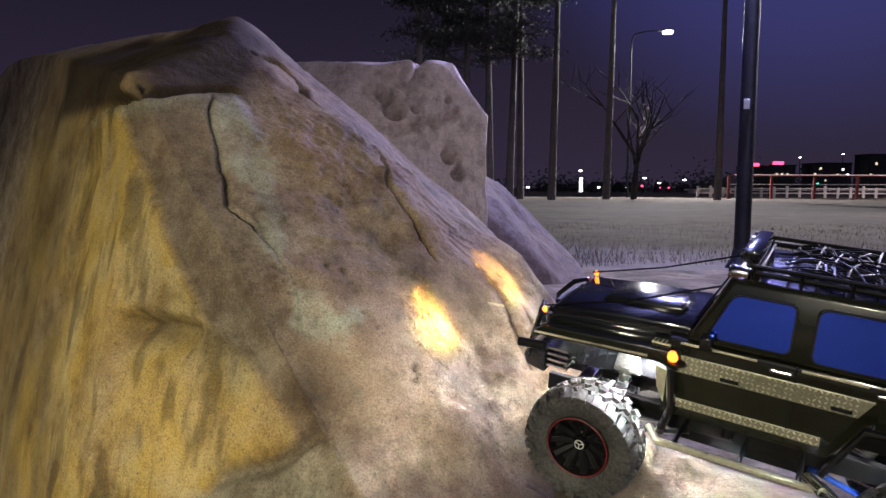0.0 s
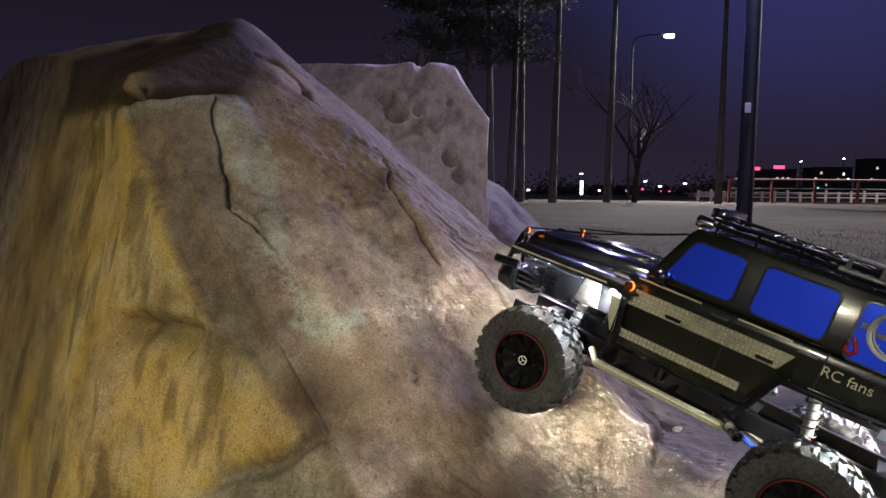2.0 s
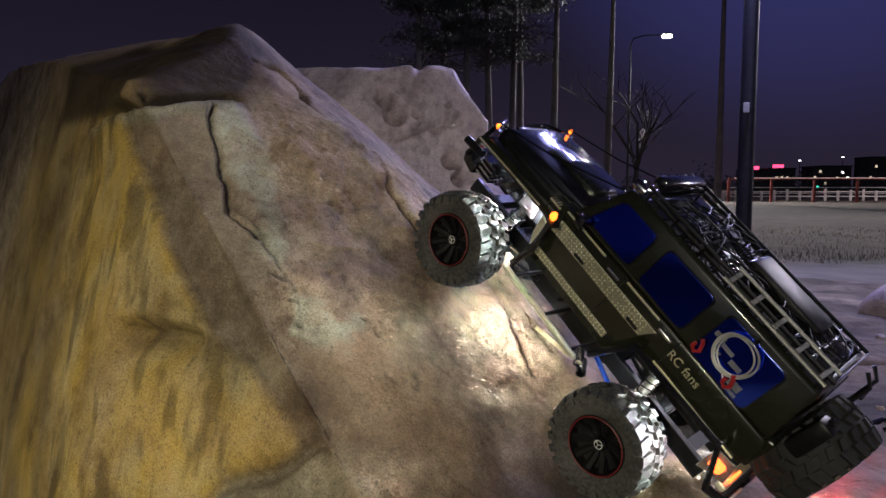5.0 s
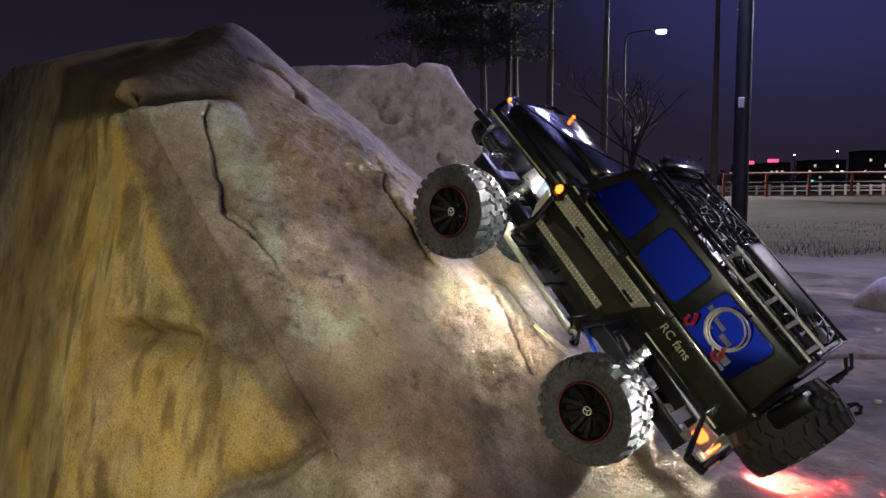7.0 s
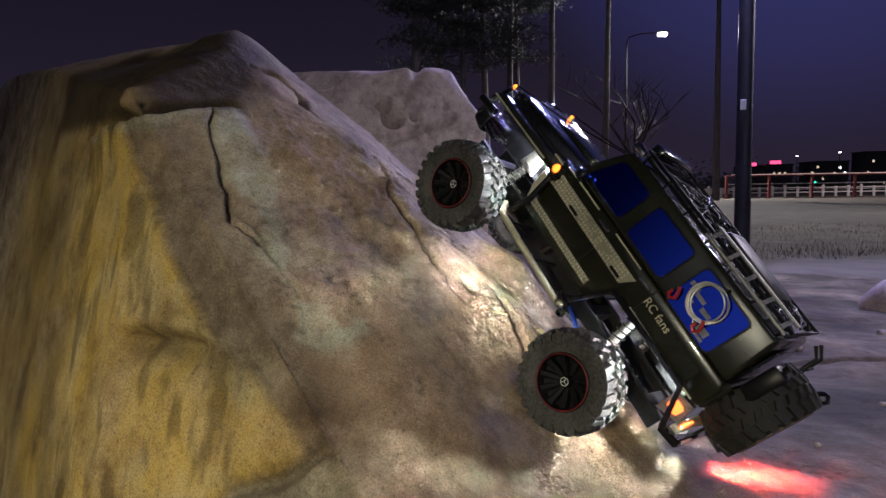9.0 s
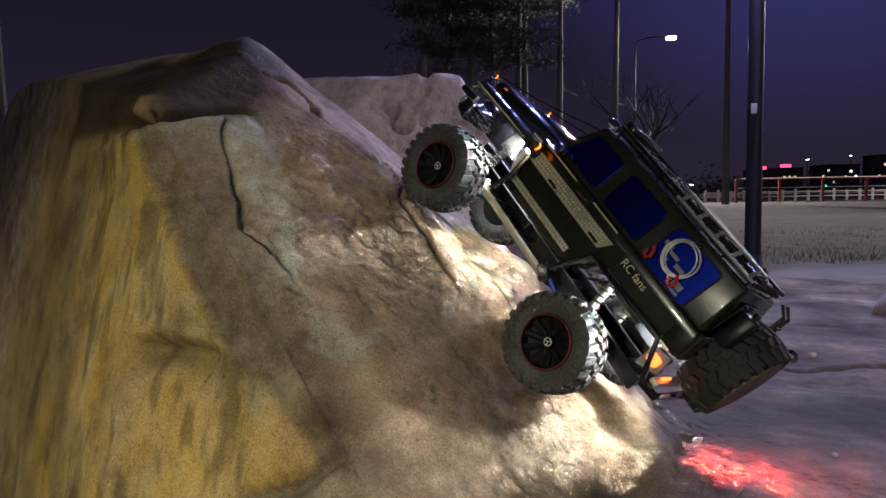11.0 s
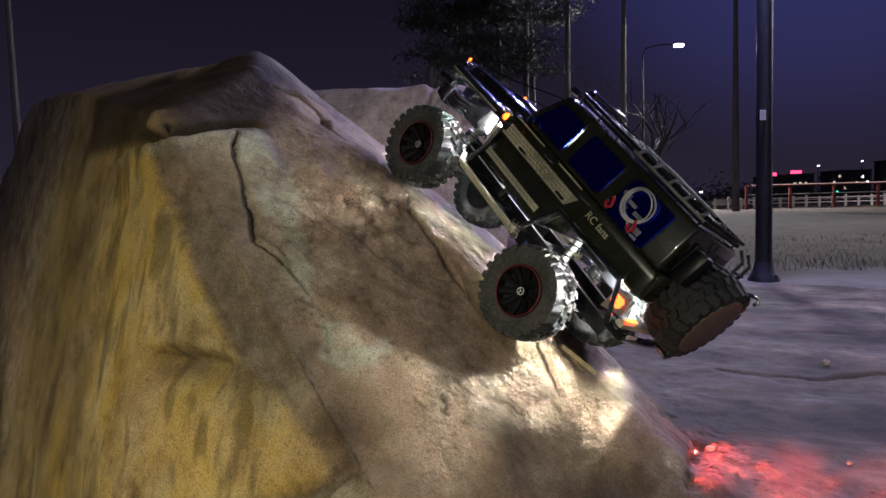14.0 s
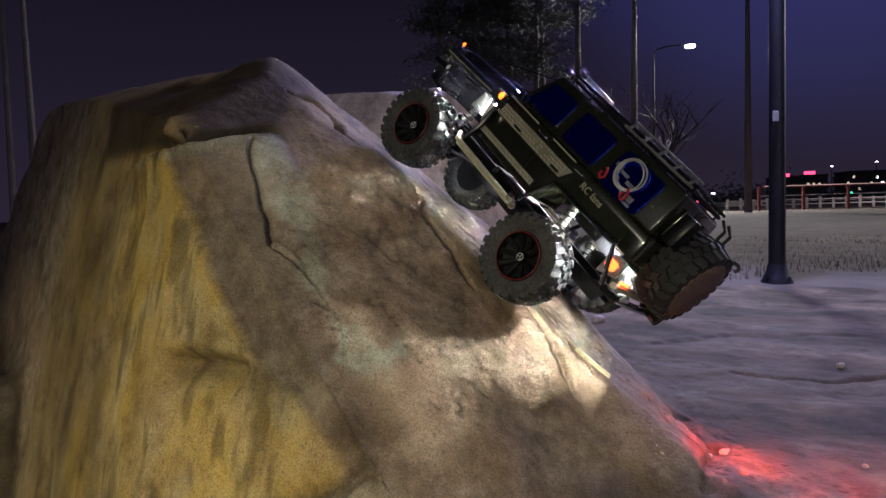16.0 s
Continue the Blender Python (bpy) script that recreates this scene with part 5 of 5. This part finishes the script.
def build_roof():
    rack = part("roof_rack", tube([(0.020, 0.072, 0.231), (0.020, -0.072, 0.231), (-0.245, -0.072, 0.231), (-0.245, 0.072, 0.231), (0.020, 0.072, 0.231)], 0.003, 8), M_BLACK, truck, "black tubular roof rack", True)
    part("roof_rail", tube([(0.024, 0.074, 0.238), (0.024, -0.074, 0.238), (-0.248, -0.074, 0.238), (-0.248, 0.074, 0.238), (0.024, 0.074, 0.238)], 0.0024, 8), M_BLACK, rack)
    for k in range(11):
        x = 0.015 - k * 0.0258
        part("rack_bar", tube([(x, -0.072, 0.231), (x, 0.072, 0.231)], 0.0018, 6), M_BLACK, rack)
    for k in range(7):
        x = 0.018 - k * 0.043
        for s in (1, -1):
            part("rack_foot", tube([(x, s * 0.074, 0.224), (x, s * 0.074, 0.239)], 0.0018, 6), M_BLACK, rack)
    # cargo net: short crossing cords
    rng = random.Random(3)
    net = bmesh.new()
    for k in range(90):
        x, y = rng.uniform(-0.235, -0.02), rng.uniform(-0.066, 0.066)
        a, n = rng.uniform(0, 6.28), rng.uniform(0.02, 0.05)
        pts = [(min(0.01, max(-0.24, x + math.cos(a) * n * t)), min(0.07, max(-0.07, y + math.sin(a) * n * t)), 0.233 + 0.006 * math.sin(3.14 * (t + 1) / 2) + rng.uniform(0, 0.002)) for t in (-1, -0.3, 0.3, 1)]
        add_tube(net, pts, 0.0012, 5)
    part("cargo_net", net, M_BLACK, rack, "tangled black cargo net", True)
    part("roof_bag", prism([(-0.20, 0.231), (-0.205, 0.243), (-0.10, 0.245), (-0.095, 0.231)], -0.05, 0.01, 0.005), M_BLACK, rack, "black packed bag", True)
    # light bar over the windscreen
    bar = part("light_bar", box(0.016, 0.032, -0.052, 0.060, 0.236, 0.250, 0.003), M_GLOSS, truck, "black roof light bar", True)
    for k in range(5):
        y = -0.042 + k * 0.0225
        part("lamp", tube([(0.032, y, 0.243), (0.035, y, 0.243)], 0.0055, 12), M_CHROME, bar)
    for s in (1, -1):
        part("roof_spot", tube([(0.022, s * 0.080, 0.231), (0.036, s * 0.080, 0.231), (0.040, s * 0.080, 0.231)], [0.005, 0.0075, 0.006], 12), M_CHROME, truck, "small bright roof spotlight", True)
    # boarding ladder strapped along the roof's left edge
    ladder = part("ladder", tube([(-0.105, 0.082, 0.232), (-0.245, 0.082, 0.232)], 0.0022, 6), M_LADDER, truck, "scuffed alloy toy recovery ladder along the roof edge", True)
    part("ladder_rail", tube([(-0.105, 0.066, 0.246), (-0.245, 0.066, 0.246)], 0.0022, 6), M_LADDER, ladder)
    for k in range(5):
        x = -0.112 - k * 0.031
        part("rung", box(x - 0.0026, x + 0.0026, 0.066, 0.082, -0.0015, 0.0015, 0.0006), M_LADDER, ladder).matrix_basis = Matrix.Translation((0, 0.074, 0.239)) @ pose(0, 0, 0, -41, 0, 0) @ Matrix.Translation((0, -0.074, 0))


build_roof()


def build_rear():
    spare = part("spare_tyre", tyre_mesh(), M_SPARE, truck, "spare tyre slung behind the tailgate", True)
    tagged(part("tread", tread_mesh(), M_SPARE, spare, "knobbly tread blocks"), kind="stuff")
    spare.matrix_basis = pose(-0.294, -0.012, 0.138, 0, 0, 90)
    bm = tube([(0, 0.026, 0), (0, 0.0305, 0), (0, 0.032, 0)], [0.050, 0.050, 0.047], 40)
    part("cover", bm, M_BROWN, spare, "flat brown round cover", True)
    part("tailgate", box(-0.266, -0.256, -0.084, 0.084, 0.108, 0.152, 0.003), M_PAINT, truck)
    part("rear_bumper", tube([(-0.262, 0.088, 0.058), (-0.282, 0.076, 0.056), (-0.284, 0.0, 0.056), (-0.282, -0.076, 0.056), (-0.262, -0.088, 0.058)], 0.006, 8), M_GLOSS, truck, smoothed=True)
    part("rear_bumper_bar", box(-0.276, -0.264, -0.080, 0.080, 0.064, 0.072, 0.002), M_ALU, truck, "scuffed alloy bumper bar")
    part("plate_blank", box(-0.2875, -0.285, 0.036, 0.066, 0.052, 0.064, 0.0006), M_STICKER, truck, "small pale blank plate")
    for s in (1, -1):
        cluster = part("tail_light", box(-0.262, -0.244, *sorted((s * 0.070, s * 0.0875)), 0.074, 0.102, 0.002), M_BLACK, truck, "tail light cluster")
        part("lens", tube([(-0.244, s * 0.0875, 0.087), (-0.2555, s * 0.0895, 0.087), (-0.2585, s * 0.090, 0.087)], [0.0075, 0.0075, 0.005], 14), M_TAIL, cluster, "glowing orange lens")
        part("lens", box(-0.2725, -0.2695, *sorted((s * 0.040, s * 0.072)), 0.0745, 0.0785, 0.0005), M_TAIL, cluster, "glowing red strip")
    # rack with a can, a tool and a hook on the far corner
    for y in (-0.080, -0.045):
        part("rear_ladder_rail", tube([(-0.262, y, 0.232), (-0.276, y, 0.222), (-0.280, y, 0.100), (-0.268, y, 0.088)], 0.0026, 6), M_BLACK, truck, smoothed=True)
    for k in range(5):
        z = 0.110 + k * 0.024
        part("rear_ladder_rung", tube([(-0.280, -0.080, z), (-0.280, -0.045, z)], 0.002, 6), M_BLACK, truck)
    can = part("jerry_can", box(-0.286, -0.266, 0.056, 0.084, 0.158, 0.206, 0.004), M_BLACK, truck, "black jerry can", True)
    part("cap", tube([(-0.276, 0.070, 0.206), (-0.276, 0.070, 0.213)], 0.004, 8), M_GLOSS, can)
    part("carrier_arm", tube([(-0.268, 0.02, 0.150), (-0.292, 0.02, 0.165), (-0.300, -0.02, 0.186), (-0.312, -0.07, 0.200)], 0.003, 6), M_GLOSS, truck, smoothed=True)
    part("hook", tube([(-0.312, -0.07, 0.200), (-0.318, -0.073, 0.201), (-0.323, -0.073, 0.197), (-0.321, -0.073, 0.191)], 0.0028, 6), M_GLOSS, truck, smoothed=True)
    part("hitch_ball", tube([(-0.284, -0.03, 0.060), (-0.312, -0.03, 0.060), (-0.312, -0.03, 0.072)], [0.003, 0.003, 0.006], 8), M_GLOSS, truck, smoothed=True)


build_rear()


def build_cable():
    rng = random.Random(5)
    coil = None
    for k in range(4):
        ph, r = rng.uniform(0, 6.28), 0.0215 + 0.0012 * (k % 3)
        pts = [(-0.176 + r * math.cos(a + ph) + 0.001 * k, 0.0945 + 0.0016 * math.sin(2 * a + k) + 0.0006 * k, 0.190 + r * 0.98 * math.sin(a + ph) - 0.0008 * k) for a in np.linspace(0, 6.2832, 41)]
        bm = tube(pts, 0.0011, 6)
        if coil is None:
            coil = part("winch_cable", bm, M_CABLE, truck, "coiled steel tow cable with red hooks", True)
        else:
            part("cable_turn", bm, M_CABLE, coil, smoothed=True)
    part("cable_end", tube([(-0.176, 0.095, 0.168), (-0.186, 0.096, 0.160), (-0.194, 0.096, 0.156)], 0.0011, 6), M_CABLE, coil)
    for x, z in ((-0.1455, 0.166), (-0.192, 0.1655)):
        bm = tube([(x + 0.004, 0.096, z + 0.008), (x, 0.097, z + 0.004), (x - 0.003, 0.097, z - 0.004), (x + 0.001, 0.097, z - 0.009), (x + 0.006, 0.097, z - 0.006), (x + 0.006, 0.097, z)], 0.0024, 7)
        part("hook", bm, M_RED, coil, "red cable hook", True)
    part("cable_hanger", tube([(-0.176, 0.088, 0.216), (-0.176, 0.096, 0.213)], 0.0018, 6), M_BLACK, coil)


build_cable()


def build_lettering():
    data = bpy.data.curves.new("lettering", "FONT")
    data.body, data.size, data.extrude = "RC fans", 0.0152, 0.0004
    tmp = bpy.data.objects.new("lettering", data)
    scene.collection.objects.link(tmp)
    bpy.context.view_layer.update()
    me = bpy.data.meshes.new_from_object(tmp.evaluated_get(bpy.context.evaluated_depsgraph_get()))
    bpy.data.objects.remove(tmp)
    me.materials.clear()
    me.materials.append(M_TRIM)
    ob = new("lettering", me)
    ob.parent = truck
    ob.matrix_basis = Matrix(((-1, 0, 0, -0.1285), (0, 0, 1, 0.0922), (0, 1, 0, 0.1265), (0, 0, 0, 1)))
    tagged(ob, "pale cut-out lettering on the flank")


build_lettering()


# ---- lights on the truck ----
def led(x, y, z, aim, mat, name, r=0.0055, hood=0.0):
    """A recessed lamp that faces along aim."""
    d = Vector(aim).normalized()
    p = Vector((x, y, z))
    bm = bmesh.new()
    add_tube(bm, [p - d * 0.010, p - d * 0.004], r * 1.5, 14)
    rim = part(name, bm, M_BLACK, truck, "small black lamp housing")
    part("lens", tube([p - d * 0.0038, p - d * 0.002], r, 14), mat, rim, "glowing lens")
    if hood:
        bm = bmesh.new()
        ring_profile(bm, [(r * 1.3, hood), (r * 1.5, hood), (r * 1.5, -0.006), (r * 1.3, -0.006)], 18)
        ob = part("hood", bm, M_BLACK, rim, smoothed=True)
        ob.matrix_basis = Matrix.Translation(p) @ d.to_track_quat("Y", "Z").to_matrix().to_4x4()
    return rim


for s in (1, -1):
    led(0.104, s * 0.072, 0.112, (0.0, s * 0.62, -0.78), M_LED_WING, "rock_light", 0.0033)
    led(-0.225, s * 0.073, 0.112, (0.0, s * 0.62, -0.78), M_LED, "rock_light", 0.0033)
    # hidden mid lamp, added to brighten the rock between the wheels
    led(0.020, s * 0.056, 0.040, (0.0, s * 0.15, -0.98), M_LED_FILL, "rock_light", 0.004, 0.004)
    led(0.158, s * 0.050, 0.112, (0.85, s * 0.25, -0.45), M_LED_FILL, "wing_lamp", 0.0017)
    led(0.256, s * 0.040, 0.058, (0.8, s * 0.15, -0.75), M_LED_FRONT, "bumper_light", 0.004)
# plates added only to keep the rock lights off the inner chassis
for s in (1, -1):
    for x in (0.104, -0.225):
        part("lamp_shield", side_plate([(x - 0.012, 0.084), (x + 0.030, 0.084), (x + 0.028, 0.122), (x - 0.012, 0.122)], 0.060, 0.002, s), M_BLACK, truck)
led(-0.288, -0.074, 0.062, (-0.76, -0.55, -0.12), M_TAIL_RED, "tail_beam", 0.008, 0.014)

# turn signals: a bulb with a lit half that turns round in its housing
BULBS = []


def turn_signal(x, y, z, r, name, glowing, hooded=0.0, yaw=0.0):
    housing = part(name, tube([(x - 0.004, y, z - r * 1.2), (x - 0.004, y, z - r * 0.9)], r * 1.5, 12), M_BLACK, truck, "turn signal housing")
    if hooded:
        bm = ring_profile(bmesh.new(), [(r * 1.12, hooded), (r * 1.3, hooded), (r * 1.3, -r * 1.5), (r * 1.12, -r * 1.5)], 18)
        add_tube(bm, [(0, -r * 1.7, 0), (0, -r * 1.45, 0)], r * 1.32, 18)
        hood = part("hood", bm, M_BLACK, housing, smoothed=True)
        hood.matrix_basis = pose(x, y, z, 0, 5, yaw) @ pose(0, 0, 0, 0, 0, -90)
    seg = 14
    bm = bmesh.new()
    bmesh.ops.create_uvsphere(bm, u_segments=seg, v_segments=8, radius=r)
    for f in bm.faces:
        f.material_index = 0 if f.calc_center_median().x > (r * 0.35 if hooded else -0.0001) else 1
        f.smooth = True
    me = bpy.data.meshes.new("bulb")
    bm.to_mesh(me)
    bm.free()
    me.materials.append(glowing)
    me.materials.append(M_SMOKED)
    bulb = new("bulb", me)
    bulb.parent = truck
    tagged(bulb, "amber turn signal bulb, lit on one half")
    BULBS.append((bulb, x, y, z, 0 if hooded else 60))
    return housing


for s in (1, -1):
    turn_signal(0.077, s * 0.108, 0.1365, 0.0062, "side_signal", M_AMBER)
    turn_signal(0.232, s * 0.088, 0.148, 0.0036, "wing_signal", M_AMBER)
    turn_signal(0.236, s * 0.086, 0.100, 0.0044, "front_signal", M_AMBER_BEAM, 0.028, 0 if s > 0 else -9)

# ---- what moves ----
TRUCK_PATH = [
    (0, 0.3636, 0.7307, 0.5005, -7.80, -6.78, 147.95),
    (0.5, 0.3561, 0.7329, 0.5019, -4.76, -8.13, 149.92),
    (1, 0.3357, 0.7488, 0.5153, -0.72, -11.13, 149.46),
    (1.5, 0.3159, 0.7678, 0.5244, 1.62, -14.40, 147.40),
    (2, 0.2976, 0.7929, 0.5373, 3.32, -17.84, 143.90),
    (2.5, 0.2824, 0.8194, 0.5509, 3.77, -21.83, 140.62),
    (3, 0.2590, 0.8414, 0.5681, 2.85, -27.46, 138.88),
    (3.5, 0.2274, 0.8597, 0.5846, -0.04, -34.06, 138.13),
    (4, 0.1947, 0.8753, 0.6017, -3.92, -40.31, 138.67),
    (6.5, 0.1816, 0.9251, 0.6475, 1.56, -46.90, 137.07),
    (7, 0.1806, 0.9292, 0.6531, 4.36, -48.20, 135.68),
    (7.5, 0.1787, 0.9385, 0.6631, 8.16, -49.92, 134.05),
    (8, 0.1775, 0.9428, 0.6610, 10.35, -50.19, 133.11),
    (8.5, 0.1712, 0.9519, 0.6709, 12.96, -50.59, 131.17),
    (9, 0.1605, 0.9621, 0.6777, 14.88, -49.25, 129.56),
    (11.5, 0.1091, 1.0220, 0.7277, 19.45, -45.55, 129.84),
    (12, 0.1009, 1.0302, 0.7385, 19.24, -45.14, 129.94),
    (12.5, 0.0951, 1.0387, 0.7473, 19.33, -44.73, 129.82),
    (13, 0.0900, 1.0486, 0.7559, 19.95, -44.39, 129.34),
    (13.5, 0.0842, 1.0605, 0.7660, 20.55, -43.88, 128.37),
    (14, 0.0757, 1.0721, 0.7766, 20.35, -42.92, 128.06),
    (14.5, 0.0702, 1.0812, 0.7851, 20.38, -42.77, 129.30),
    (15, 0.0605, 1.0913, 0.7960, 20.95, -42.56, 130.38),
    (15.5, 0.0525, 1.1025, 0.8075, 21.74, -42.70, 131.20),
    (16, 0.0449, 1.1144, 0.8203, 22.04, -42.39, 131.45),
]
SIGNAL_ON = [(-1, 0.45), (1.1, 1.65), (2.25, 2.85), (3.4, 3.75), (4.55, 5.1), (5.7, 6.25), (6.85, 7.4), (7.8, 8.4), (8.95, 9.55), (10.1, 10.7), (11.25, 11.8), (12.3, 13.0), (13.6, 14.1), (14.65, 15.2), (15.9, 17)]


SPRING_FRONT = [(0, 0.011), (0.5, 0.0076), (1, 0.0013), (1.5, 0.0027), (2, 0.0015), (2.5, -0.0051), (3, -0.0049), (3.5, -0.0036), (4, 0.0052), (6.5, -0.0036), (7, -0.0053), (7.5, 0.0023), (8, -0.0001), (8.5, 0.0043), (9, 0.0025), (11.5, 0.0022), (12, 0.0021), (12.5, 0.0017), (13, 0.0018), (13.5, 0.0028), (14, 0.0012), (14.5, -0.0013), (15, 0.0015), (15.5, -0.0004), (16, -0.0021)]
SPRING_REAR = [(0, 0.0), (3, -0.004), (6.5, 0.0048), (7, 0.0029), (7.5, -0.0026), (8, -0.0018), (8.5, -0.0015), (9, -0.0026), (11.5, -0.0017), (12, -0.001), (12.5, -0.0011), (13, 0.0003), (13.5, -0.0005), (14, -0.0001), (14.5, 0.0012), (15, 0.0018), (15.5, 0.0019), (16, 0.0021)]


def wheel_rows(wx, wy):
    """Where the wheel stands under the body on its springs, and how far it has rolled."""
    rows, roll, last = [], 0.0, None
    for r in TRUCK_PATH:
        m = pose(*r[1:])
        if wy > 0:
            dz = float(np.interp(r[0], *zip(*(SPRING_FRONT if wx > 0 else SPRING_REAR))))
        else:
            best = 9.0
            for a in range(0, 360, 12):
                for side in (-0.024, 0.024):
                    p = m @ Vector((wx + 0.066 * math.cos(radians(a)), wy + side, 0.066 * math.sin(radians(a))))
                    best = min(best, (p.z - float(rock_height(np.array([p.x]), np.array([p.y]))[0])) * 0.72)
            dz = max(-0.045, min(0.045, -best))
        here = m @ Vector((wx, wy, dz))
        if last is not None:
            roll += math.degrees((here - last).dot((m @ Vector((1, 0, 0)) - m.translation)) / 0.066)
        last = here
        rows.append((r[0], dz, roll))
    return [(t, pose(wx, wy, dz, 0, roll, 0)) for t, dz, roll in rows]


def bulb_rows(x, y, z, facing):
    rows, lit = [(0.0, pose(x, y, z, 0, 0, facing))], True
    for on, off in SIGNAL_ON:
        for t, a, b in ((on, 180, 0), (off, 0, 180)):
            if 0 < t < 15.9:
                rows += [(t - 0.0667 + 0.0333 * k, pose(x, y, z, 0, 0, facing + a + (b - a) * k / 3)) for k in range(4)]
    rows.append((16.0, pose(x, y, z, 0, 0, facing)))
    return rows


def motions():
    walk(truck, [(r[0], pose(*r[1:])) for r in TRUCK_PATH])
    for (wx, wy), wheel in WHEELS.items():
        walk(wheel, wheel_rows(wx, wy))
    for bulb, x, y, z, facing in BULBS:
        walk(bulb, bulb_rows(x, y, z, facing))


motions()
